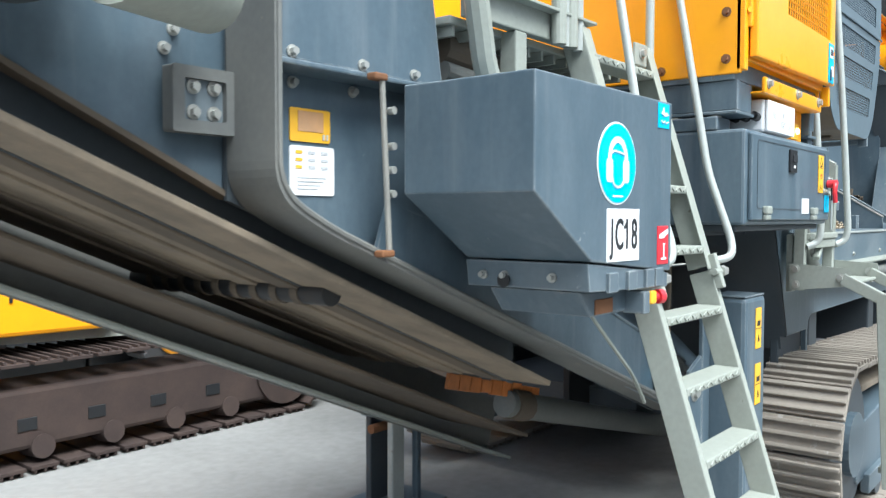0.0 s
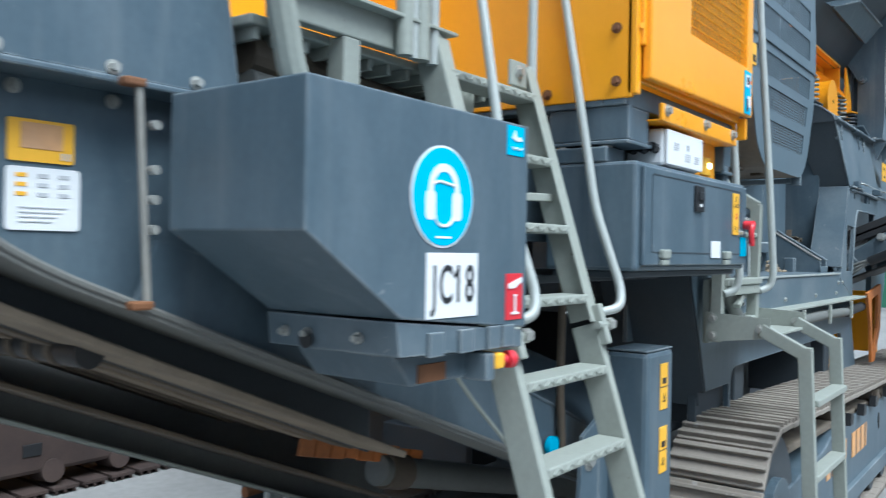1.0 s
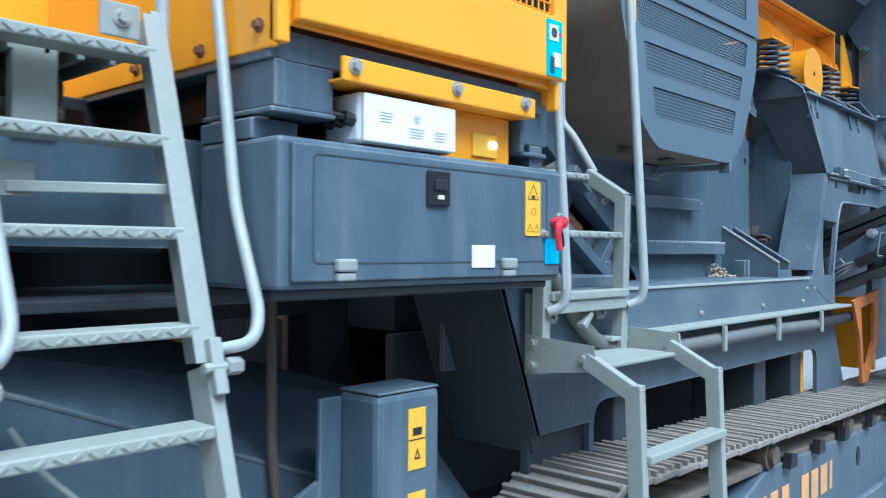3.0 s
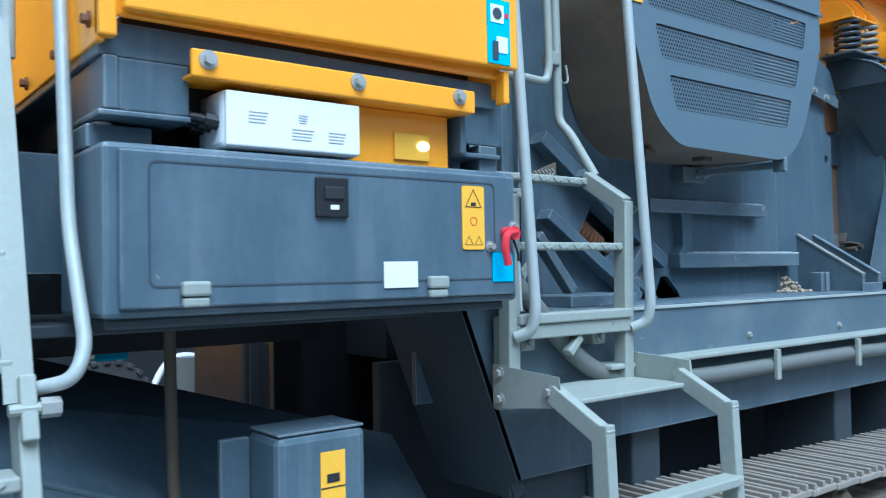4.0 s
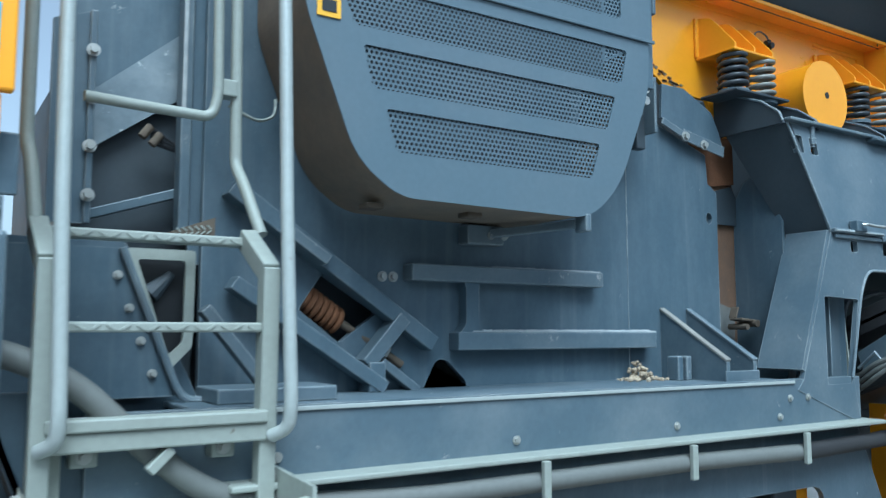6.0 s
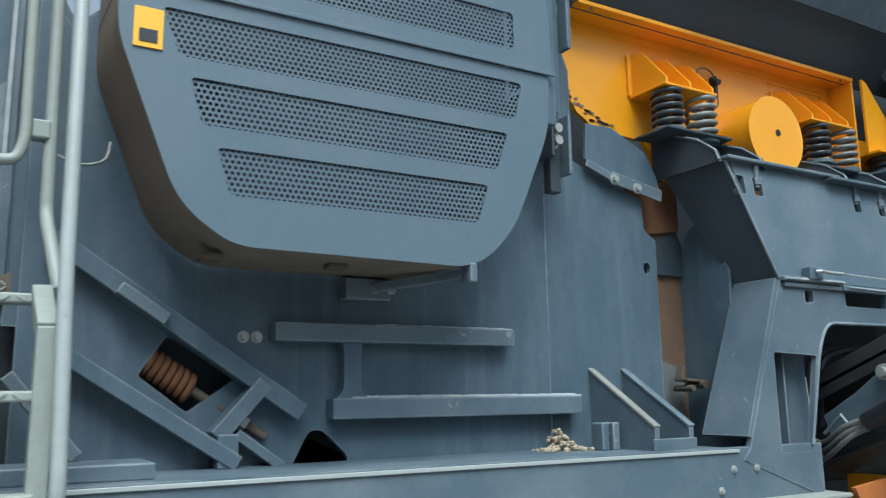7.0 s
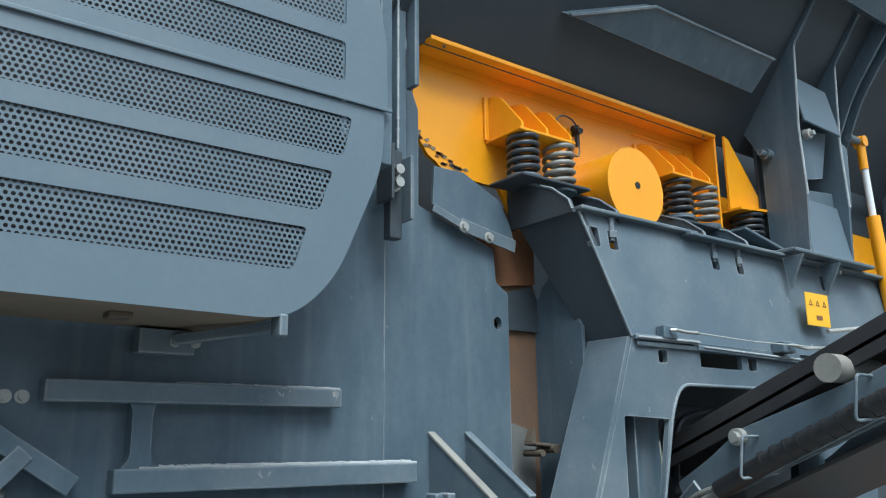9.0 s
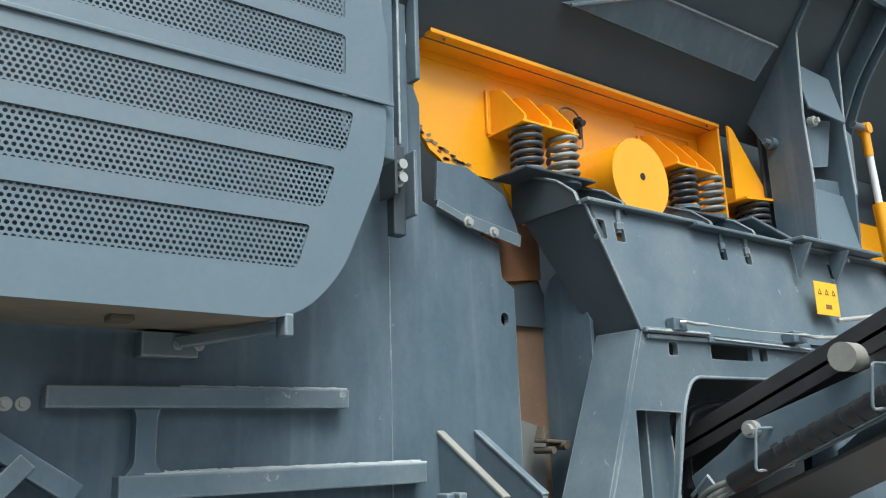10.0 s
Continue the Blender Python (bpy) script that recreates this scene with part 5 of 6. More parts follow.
def build_cabinet(t):
    part("body", box(4.165, 5.262, 1.295, 1.62, 1.553, 1.905, 0.012), SLATE, t)
    d = part("door", box(4.195, 5.24, 1.279, 1.2945, 1.572, 1.89, 0.01), SLATE, t)
    part("door_line", plate(rounded(rect(4.25, 5.17, 1.613, 1.87), 0.02), "y", 1.2795, 1.2775, holes=(rounded(rect(4.254, 5.166, 1.617, 1.866), 0.018),)), SLATE_DARK, d)
    for x in (4.343, 4.968):
        l = part("latch", box(x - 0.028, x + 0.028, 1.262, 1.28, 1.572, 1.592), PALE, d)
        part("latch_clasp", box(x - 0.03, x + 0.03, 1.258, 1.28, 1.594, 1.625, 0.006), PALE, l)
    hnd = part("door_handle", box(4.625, 4.71, 1.268, 1.279, 1.765, 1.857), BLACK, d, "black recessed door lock")
    part("keyhole", box(4.66, 4.682, 1.265, 1.269, 1.782, 1.793, 0.002), WHITE, hnd)
    part("grip", box(4.645, 4.695, 1.262, 1.27, 1.806, 1.835), INK, hnd)
    y = part("warning_sticker", plate(rounded(rect(5.055, 5.13, 1.692, 1.858), 0.009), "y", 1.275, 1.2785), YELLOW, d, "yellow warning sticker with triangles")
    for x, z, k in ((5.0925, 1.822, 1.0), (5.076, 1.714, 0.5), (5.109, 1.714, 0.5)):
        part("pictogram", plate([(x - 0.028 * k, z - 0.02 * k), (x + 0.028 * k, z - 0.02 * k), (x, z + 0.028 * k)], "y", 1.2748, 1.274, holes=([(x - 0.0245 * k, z - 0.018 * k), (x + 0.0245 * k, z - 0.018 * k), (x, z + 0.024 * k)],)), INK, y)
    part("pictogram", box(5.084, 5.101, 1.274, 1.2748, 1.806, 1.815, 0.001), INK, y)
    part("pictogram", tube([(5.0925 + 0.011 * math.cos(k * math.pi / 6), 1.2745, 1.766 + 0.011 * math.sin(k * math.pi / 6)) for k in range(13)], 0.0012, 4), RED, y)
    part("paper_label", box(4.81, 4.91, 1.275, 1.2785, 1.598, 1.662, 0.001), WHITE, d)
    part("cyan_label", box(5.157, 5.23, 1.275, 1.2785, 1.606, 1.684, 0.001), CYAN, d)
    part("upper_step", box(4.165, 4.30, 1.40, 1.62, 1.905, 1.955), SLATE, t)
    part("step_bolt", bolt((4.2, 1.42, 1.955), (0, 0, 1)), STEEL, t)
    part("step_bolt", bolt((4.19, 1.57, 1.955), (0, 0, 1)), STEEL, t)
    part("base_rail", box(4.18, 5.24, 1.33, 1.6, 1.53, 1.553), SLATE_DARK, t)
    part("corner_block", box(5.19, 5.255, 1.36, 1.45, 1.905, 1.985), SLATE_DUSTY, t)


build_cabinet(cab)
sw = thing("isolator_switch", "red isolator switch handle with steel seal pins", "switch", (5.2, 1.27, 1.7))
smooth(part("handle", join(rod((5.205, 1.276, 1.735), (5.205, 1.235, 1.735), 0.018), tube(bend([(5.21, 1.24, 1.738), (5.172, 1.235, 1.732), (5.165, 1.235, 1.70), (5.176, 1.235, 1.65)], 0.015), 0.0105, 8)), RED, sw))
for x, z in ((5.235, 1.755), (5.15, 1.70)):
    part("pin", bolt((x, 1.279, z), r=0.009), STEEL, sw)
part("chain", tube([(5.215, 1.262, 1.735), (5.24, 1.265, 1.68), (5.243, 1.268, 1.655)], 0.004, 6), BLACK, sw)
part("wire_rope", tube([(5.243, 1.268, 1.66), (5.246, 1.268, 1.60), (5.249, 1.268, 1.525)], 0.005, 6), GALV, sw)

# ---- engine house ----
eng = thing("engine_house", "orange engine house with latched door, mesh grille and slate subframe", "engine housing", (4.7, 2.0, 2.0))


def build_engine(t):
    part("side_sheet", box(4.165, 4.18, 1.315, 3.0, 2.105, 3.1), ORANGE, t)
    part("front_sheet", box(4.18, 5.23, 1.31, 1.325, 2.16, 3.1), ORANGE, t)
    part("corner_post", box(4.165, 4.20, 1.30, 1.335, 2.115, 3.1), ORANGE, t)
    part("rear_sheet", box(5.22, 5.235, 1.325, 3.0, 2.11, 3.1), ORANGE, t)
    part("back_wall", box(3.3, 4.17, 2.55, 2.57, 2.1, 3.1), ORANGE, t)
    gr = [(4.55, 2.38), (5.19, 2.38), (5.19, 2.95), (4.55, 2.95)]
    d = part("door", plate([(4.205, 2.165), (5.258, 2.185), (5.258, 3.08), (4.205, 3.08)], "y", 1.268, 1.30, holes=(gr,), w=0.006), ORANGE, t)
    part("grille_back", box(4.5, 5.2, 1.301, 1.306, 2.3, 3.0), BLACK, d)
    for k in range(22):
        part("grille_wire", rod((4.55 + k * 0.0305, 1.288, 2.38), (4.55 + k * 0.0305, 1.288, 2.95), 0.0035, 5), ORANGE_CHIPPED, d)
    for k in range(18):
        part("grille_wire", rod((4.55, 1.286, 2.39 + k * 0.032), (5.19, 1.286, 2.39 + k * 0.032), 0.0035, 5), ORANGE_CHIPPED, d)
    part("hinge", join(box(4.185, 4.206, 1.285, 1.305, 2.27, 2.45), rod((4.19, 1.30, 2.33), (4.18, 1.29, 2.33), 0.01)), ORANGE, t)
    for y, z in ((1.37, 2.16), (1.62, 2.14), (1.95, 2.14), (1.37, 2.33)):
        part("bolt", bolt((4.165, y, z), (-1, 0, 0), 0.011), RUST, t)
    s = part("service_sticker", box(5.165, 5.245, 1.2635, 1.268, 2.225, 2.40, 0.001), CYAN, d, "cyan service sticker with white panels")
    part("panel", box(5.175, 5.222, 1.2615, 1.264, 2.335, 2.385, 0.001), WHITE, s)
    part("panel_dial", disc(5.197, 1.2613, 2.36, 0.016, 0.0012, 16), SLATE_DARK, s)
    part("panel", box(5.195, 5.235, 1.2615, 1.264, 2.255, 2.30, 0.001), WHITE, s)
    part("panel_mark", box(5.18, 5.20, 1.2605, 1.262, 2.235, 2.285, 0.001), SLATE_DARK, s)
    s.location = (-0.02, 0, -0.035)
    part("dial_mark", box(5.226, 5.238, 1.2615, 1.264, 2.352, 2.366, 0.001), RED, s)
    # subframe
    part("sill", box(4.17, 5.24, 1.34, 1.42, 2.085, 2.155), SLATE, t)
    part("side_sill", box(4.17, 4.24, 1.42, 3.0, 2.085, 2.11), SLATE, t)
    part("corner_foot", box(4.18, 4.21, 1.33, 1.62, 1.975, 2.085), SLATE, t)
    part("foot_front", box(4.212, 4.36, 1.34, 1.36, 1.975, 2.085), SLATE, t)
    part("foot_base", box(4.17, 4.36, 1.33, 1.62, 1.962, 1.974), SLATE, t)
    part("foot_bolt", bolt((4.21, 1.40, 2.10), (0, 0, -1)), STEEL, t)
    part("angle_strip", box(4.345, 5.115, 1.285, 1.30, 2.052, 2.112, 0.006), ORANGE, t)
    part("strip_lip", box(4.345, 5.115, 1.30, 1.40, 2.052, 2.06, 0.002), ORANGE, t)
    for x in (4.38, 4.75, 5.06):
        part("strip_bolt", bolt((x, 1.285, 2.09), r=0.013), STEEL, t)
    part("lower_block", box(4.74, 5.08, 1.36, 1.56, 1.905, 2.052), ORANGE, t)
    l = part("lamp_plate", box(4.90, 5.01, 1.352, 1.36, 1.925, 1.995, 0.002), YELLOW, t)
    smooth(part("lamp", disc(4.988, 1.352, 1.963, 0.013, 0.006, 16, rx=0.018), LAMP, l, "small lit indicator lamp"))
    part("end_bracket", join(box(5.125, 5.28, 1.36, 1.375, 1.985, 2.12), box(5.10, 5.12, 1.33, 1.6, 1.95, 2.10), box(5.11, 5.25, 1.34, 1.6, 1.945, 1.958)), SLATE, t)
    part("end_tab", box(5.215, 5.235, 1.28, 1.32, 2.09, 2.18), ORANGE, t)
    # Black block stands in for the shade under the engine house.
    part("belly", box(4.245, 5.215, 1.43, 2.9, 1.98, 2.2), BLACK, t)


build_engine(eng)
jb = thing("junction_box", "white plastic junction box with printed lid and cable glands", "junction box", (4.6, 1.4, 1.905))
part("case", box(4.42, 4.765, 1.31, 1.45, 1.912, 2.04, 0.012), WHITE, jb)
part("lid", box(4.424, 4.761, 1.297, 1.31, 1.916, 2.036, 0.008), WHITE, jb)
for x, z, w, h in ((4.50, 1.985, 0.05, 0.03), (4.61, 1.99, 0.025, 0.022), (4.61, 1.955, 0.06, 0.03), (4.70, 1.955, 0.05, 0.03)):
    for k in range(4):
        part("print_line", box(x - w / 2, x + w / 2 * (0.6 + 0.1 * k), 1.2955, 1.2975, z - h / 2 + k * h / 4, z - h / 2 + k * h / 4 + 0.003, 0.0005), PRINT, jb)
for k in range(3):
    smooth(part("cable", tube(bend([(4.42, 1.34 + 0.04 * k, 1.97), (4.36, 1.36 + 0.04 * k, 1.985), (4.30, 1.45 + 0.03 * k, 1.965 - 0.01 * k), (4.26, 1.6, 1.97)], 0.05), 0.011, 8), BLACK, jb), 60)
    part("gland", rod((4.425, 1.34 + 0.04 * k, 1.97), (4.395, 1.345 + 0.04 * k, 1.975), 0.018, 8), BLACK, jb)

# ---- second ladder with cage ----
lad2 = thing("boarding_ladder", "pale grey-green boarding ladder with step plate and handrails", "ladder", (5.6, 1.3, 0.3))


def build_lad2(t):
    for x in (5.352, 5.868):
        part("upper_stile", beam((x, 1.435, 1.23), (x, 1.42, 1.86), 0.044, 0.05, (0, -1, 0)), PALE, t)
        part("bent_stile", beam((x, 1.415, 1.845), (x - 0.005, 1.58, 1.95), 0.044, 0.055, (0, -1, 0.4)), PALE, t)
        g = -1 if x < 5.6 else 1
        part("cheek_plate", plate([(1.47, 1.36), (1.20, 1.345), (1.19, 1.262), (1.47, 1.23)], "x", x + 0.03 * g, x + 0.036 * g + 0.004), PALE, t)
        for y, z in ((1.24, 1.30), (1.44, 1.26), (1.44, 1.335)):
            part("bolt", bolt((x + 0.03 * g, y, z), (g, 0, 0), 0.012), STEEL, t)
        part("lower_stile", beam((x + 0.02 * g, 1.235, 1.297), (x + 0.02 * g, 1.042, 1.198), 0.034, 0.055, (0, -1, 1)), PALE, t)
        part("lower_stile", beam((x + 0.02 * g, 1.061, 1.236), (x + 0.02 * g, 1.02, 0.34), 0.035, 0.055, (0, -1, 0)), PALE, t)
    for z, y in ((1.937, 1.585), (1.708, 1.44)):
        r = part("rung", box(5.36, 5.86, y - 0.03, y + 0.03, z - 0.012, z + 0.012), PALE, t)
        bm = bmesh.new()
        for i in range(15):
            bm = join(bm, box(-0.011, 0.011, -0.0035, 0.0035, -0.003, 0.003, 0.001, Matrix.Translation((5.39 + i * 0.033, y - 0.03, z)) @ pose(0, 0, 0, 90, 35 if i % 2 else -35, 0)))
        part("tread_studs", bm, PALE, r)
    part("platform_bar", join(box(5.36, 5.862, 1.385, 1.45, 1.475, 1.505), box(5.36, 5.862, 1.395, 1.45, 1.43, 1.475)), PALE, t)
    for x in (5.45, 5.77):
        tab = part("mount_tab", box(x - 0.03, x + 0.03, 1.452, 1.5, 1.39, 1.452), PALE, t)
        part("bolt", bolt((x, 1.452, 1.415), r=0.011), STEEL, tab)
    part("step_plate", box(5.33, 5.89, 1.20, 1.47, 1.262, 1.276), PALE, t)
    for z in (1.01, 0.70, 0.42):
        part("lower_rung", box(5.34, 5.88, 1.005, 1.07, z - 0.014, z + 0.014), PALE, t)
    part("wall_bar", box(5.345, 5.405, 1.465, 1.495, 1.22, 1.50), PALE, t)
    for x, xt in ((5.379, 5.366), (5.903, 5.892)):
        smooth(part("handrail", tube(bend([(x - 0.03, 1.40, 1.44), (x, 1.36, 1.46), (x, 1.345, 1.52), (x - 0.01, 1.37, 2.0), (xt, 1.42, 2.75), (xt, 1.44, 3.2)], 0.04), 0.017, 12), GALV, t), 60)
    smooth(part("inner_rail", tube(bend([(5.90, 1.57, 1.96), (5.875, 1.66, 2.12), (5.87, 1.71, 2.17), (5.86, 1.72, 3.2)], 0.05), 0.017, 12), PALE, t), 60)
    smooth(part("inner_rail", tube(bend([(5.34, 1.57, 1.96), (5.33, 1.62, 2.12), (5.32, 1.64, 2.17), (5.32, 1.66, 3.2)], 0.05), 0.017, 12), PALE, t), 60)
    smooth(part("loop_rail", tube(bend([(5.45, 1.655, 2.302), (5.60, 1.67, 2.300), (5.79, 1.69, 2.300), (5.808, 1.69, 2.36), (5.80, 1.70, 3.0)], 0.05), 0.015, 10), PALE, t), 60)
    part("loop_clamp", box(5.82, 5.865, 1.69, 1.74, 2.37, 2.42), PALE, t)


build_lad2(lad2)

# ---- feed chute and fixtures behind the second ladder ----
chute = thing("crusher_inlet_chute", "slate steel chute plates with bare splashed liner behind the ladder", "chute", (5.6, 2.0, 1.9))
part("chute_wall", plate([(5.40, 2.0), (5.50, 2.0), (5.50, 2.62), (5.40, 2.58)], "y", 1.90, 1.92), SLATE, chute)
part("chute_back", box(5.45, 5.86, 2.06, 2.08, 1.4, 2.70), SLATE_DARK, chute)
part("liner", plate([(5.44, 2.32), (5.86, 2.47), (5.86, 3.0), (5.44, 3.0)], "y", 2.035, 2.05), SLATE, chute)
part("splash_liner", plate([(5.46, 2.19), (5.83, 2.46), (5.83, 2.68), (5.46, 2.36)], "y", 2.01, 2.03), SPLASH, chute, "bare steel liner with splashes")
part("edge_post", box(5.762, 5.795, 1.90, 1.96, 1.96, 3.0), SLATE_DUSTY, chute)
part("post_edge", box(5.762, 5.775, 1.893, 1.90, 2.36, 3.0, 0.002), WELD, chute)
part("wall_panel", plate([(5.795, 1.9), (6.0, 1.9), (6.0, 2.87), (5.931, 2.80), (5.90, 2.86), (5.885, 2.95), (5.795, 3.0)], "y", 1.915, 1.93), SLATE, chute)
part("cross_bar", beam((5.50, 1.98, 2.03), (5.83, 1.98, 2.14), 0.03, 0.03), SLATE_DUSTY, chute)
part("bolt_strip", box(5.495, 5.515, 1.885, 1.9, 2.0, 2.62), SLATE, chute)
for k in range(4):
    part("bolt", bolt((5.505, 1.885, 2.08 + 0.14 * k), r=0.012), STEEL, chute)
part("checker_plate", plate([(5.64, 1.95), (5.80, 1.95), (5.80, 2.012)], "y", 1.66, 1.675), BROWN, chute, "dusty tan checkered plate")
for k in range(12):
    part("tread_mark", box(-0.008, 0.008, -0.002, 0.002, -0.002, 0.002, 0.0005, Matrix.Translation((5.70 + 0.0165 * (k // 2), 1.659, 1.957 + 0.014 * (k % 2) + 0.0025 * (k // 2))) @ pose(0, 0, 0, 0, 40 if k % 2 else -40, 0)), PALE, chute)
for x in (5.66, 5.69):
    part("hose_clamp", rod((x, 1.95, 2.28 - (x - 5.66) * 0.7), (x + 0.025, 1.95, 2.315 - (x - 5.66) * 0.7), 0.013), BROWN, chute)
for k in range(3):
    part("hydraulic_hose", tube(bend([(5.69, 1.96, 2.27 + 0.02 * k), (5.80, 1.98, 2.25), (5.84, 1.98, 2.15 - 0.03 * k), (5.83, 1.98, 2.0)], 0.05), 0.008, 6), BLACK, chute)
smooth(part("breather_loop", tube(bend([(5.85, 1.72, 2.35), (5.95, 1.75, 2.32), (6.02, 1.8, 2.36), (6.03, 1.82, 2.42)], 0.05), 0.005, 6), PALE, chute), 60)
fr = thing("window_frame_bracket", "pale framed bracket with dark opening", "bracket", (5.65, 1.7, 1.7))
part("frame", plate(rounded([(5.588, 1.925), (5.775, 1.925), (5.772, 1.655), (5.712, 1.592)], 0.01, 2), "y", 1.748, 1.762, holes=(rounded([(5.616, 1.895), (5.748, 1.895), (5.745, 1.668), (5.708, 1.632)], 0.012, 2),)), PALE, fr)
part("opening", plate([(5.60, 1.91), (5.76, 1.91), (5.758, 1.66), (5.71, 1.61)], "y", 1.80, 1.81), BLACK, fr)
part("inner_elbow", rod((5.66, 1.79, 1.80), (5.72, 1.79, 1.86), 0.03, 12, 0.012), SLATE_DARK, fr)

# ---- lower body beneath the cabinet ----
lower = thing("lower_guard", "slate-blue lower guards and dark frame beneath the cabinet, backed by sheets coloured as shade", "machine guard", (4.6, 1.8, 0.9))
def slanted_cover():
    bm = bmesh.new()
    front, back = ((3.3, 1.752, 1.50), (5.45, 1.752, 0.63)), ((5.45, 2.2, 1.03), (3.3, 2.2, 1.70))
    top = [bm.verts.new(p) for p in front + back]
    low = [bm.verts.new((p[0], p[1] + 0.01, p[2] - 0.02)) for p in front + back]
    bm.faces.new(top), bm.faces.new(low[::-1])
    for k in range(4):
        bm.faces.new((top[k], top[(k + 1) % 4], low[(k + 1) % 4], low[k]))
    return bm


part("sloped_cover", slanted_cover(), SLATE, lower)
part("cover_edge", tube([(3.46, 1.735, 1.438), (4.7, 1.735, 0.937)], 0.007, 6), SLATE_DUSTY, lower)
part("cross_tube", rod((3.4, 1.9, 1.665), (4.2, 1.9, 1.655), 0.025), SLATE_DUSTY, lower)
part("rear_panel", plate([(3.3, 1.655), (4.9, 1.64), (4.9, 1.93), (3.3, 1.93)], "y", 1.72, 1.74), SLATE, lower)
# Black and dark sheets from here on paint the shade beneath the cabinet.
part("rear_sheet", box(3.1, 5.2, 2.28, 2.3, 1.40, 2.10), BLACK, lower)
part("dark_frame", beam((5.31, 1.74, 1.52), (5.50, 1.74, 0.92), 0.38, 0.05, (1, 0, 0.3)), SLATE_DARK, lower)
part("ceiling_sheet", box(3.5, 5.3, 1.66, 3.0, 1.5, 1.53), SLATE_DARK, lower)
part("back_shade_sheet", box(5.17, 6.1, 2.6, 2.64, 0.5, 1.5), BLACK, lower)
smooth(part("drain_hose", tube(bend([(4.44, 1.70, 1.50), (4.45, 1.71, 1.1), (4.48, 1.71, 0.82)], 0.05), 0.016, 8), BROWN, lower), 60)
smooth(part("cable_loop", tube(bend([(3.75, 1.7, 1.25), (3.80, 1.65, 1.15), (3.95, 1.62, 1.0), (4.05, 1.62, 0.88)], 0.05), 0.007, 6), PALE, lower), 60)
part("cyan_cap", rod((4.397, 1.72, 0.90), (4.397, 1.70, 0.90), 0.035, 16), CYAN, lower, "small cyan cap")

post = thing("marker_post", "slate-blue steel post with two yellow warning stickers", "post", (4.72, 1.5, 0.2))
part("column", box(4.60, 4.85, 1.43, 1.60, 0.25, 1.245, 0.02), SLATE, post)
part("cap", box(4.605, 4.845, 1.435, 1.595, 1.245, 1.252, 0.003), SLATE_DUSTY, post)
part("bracket", box(4.52, 4.60, 1.58, 1.60, 0.6, 1.23), SLATE, post)
part("bracket_foot", plate([(4.40, 0.95), (4.52, 1.0), (4.52, 0.5), (4.36, 0.5)], "y", 1.585, 1.60), SLATE, post)
part("bolt", bolt((4.45, 1.585, 0.86), r=0.026), STEEL, post)
part("foot", box(4.55, 4.90, 1.42, 1.75, 0.0, 0.25), SLATE_DARK, post)
for z in (1.02, 0.78):
    y = part("warning_sticker", box(4.715, 4.785, 1.4265, 1.43, z, z + 0.175, 0.001), YELLOW, post, "yellow warning sticker")
    part("pictogram", box(4.732, 4.768, 1.425, 1.4268, z + 0.098, z + 0.12, 0.001), INK, y)
    part("divider", box(4.715, 4.785, 1.425, 1.4268, z + 0.085, z + 0.088, 0.0005), INK, y)
    part("pictogram", plate([(4.7375, z + 0.03), (4.7625, z + 0.03), (4.75, z + 0.06)], "y", 1.4266, 1.425, holes=([(4.7435, z + 0.034), (4.7565, z + 0.034), (4.75, z + 0.05)],)), INK, y)

leg = thing("support_leg", "grey steel support leg beneath the conveyor", "support leg", (4.4, 3.3, 0.0))
part("sleeve", box(4.33, 4.60, 3.18, 3.42, 0.50, 0.85, 0.02), SLATE_DUSTY, leg)
part("flange", box(4.36, 4.46, 3.2, 3.24, 0.02, 0.6, 0.01), GALV, leg)
part("flange", box(4.56, 4.60, 3.2, 3.24, 0.02, 0.6, 0.01), SLATE, leg)
part("web", box(4.36, 4.60, 3.36, 3.4, 0.02, 0.6, 0.01), SLATE_DARK, leg)
part("pin", rod((4.30, 3.3, 0.45), (4.66, 3.3, 0.45), 0.025, 12), RUST, leg)
part("foot", box(4.32, 4.70, 3.1, 3.5, 0.0, 0.03), SLATE_DUSTY, leg)

end = thing("guard_bracket", "orange guard bracket at the end of the girder", "bracket", (8.9, 1.4, 1.0))
part("frame", plate([(8.66, 1.34), (9.22, 1.40), (9.22, 1.05), (8.98, 0.80), (8.86, 0.80), (8.80, 1.1)], "y", 1.40, 1.42, holes=([(8.82, 1.29), (9.10, 1.32), (9.10, 1.05), (8.94, 0.88), (8.88, 0.92)],)), ORANGE_RUST, end)
part("side", plate([(1.42, 1.34), (1.8, 1.34), (1.8, 0.85), (1.42, 0.85)], "x", 9.2, 9.22), ORANGE_CHIPPED, end)
rear = thing("rear_leg", "slate steel outrigger leg beneath the hopper end", "support leg", (9.7, 1.5, 0.86))
part("plate", plate([(9.35, 0.87), (9.85, 0.87), (10.2, 1.5), (10.2, 2.14), (9.6, 2.14), (9.5, 1.4)], "y", 1.52, 1.56), SLATE, rear)
part("brace", beam((9.9, 1.3, 1.3), (11.4, 0.9, 1.95), 0.06, 0.07), ORANGE_RUST, rear, "orange brace bar")
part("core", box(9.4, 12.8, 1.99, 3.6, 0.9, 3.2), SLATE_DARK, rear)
part("hose", tube(bend([(10.2, 1.45, 1.5), (10.5, 1.40, 1.05), (10.8, 1.40, 1.1), (10.85, 1.4, 1.4)], 0.15), 0.02, 8), BLACK, rear)
core = thing("machine_core", "dark steel inner body of the crusher", "machine body", (6.5, 2.6, 1.0))
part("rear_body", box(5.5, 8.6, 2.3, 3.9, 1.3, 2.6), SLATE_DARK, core)
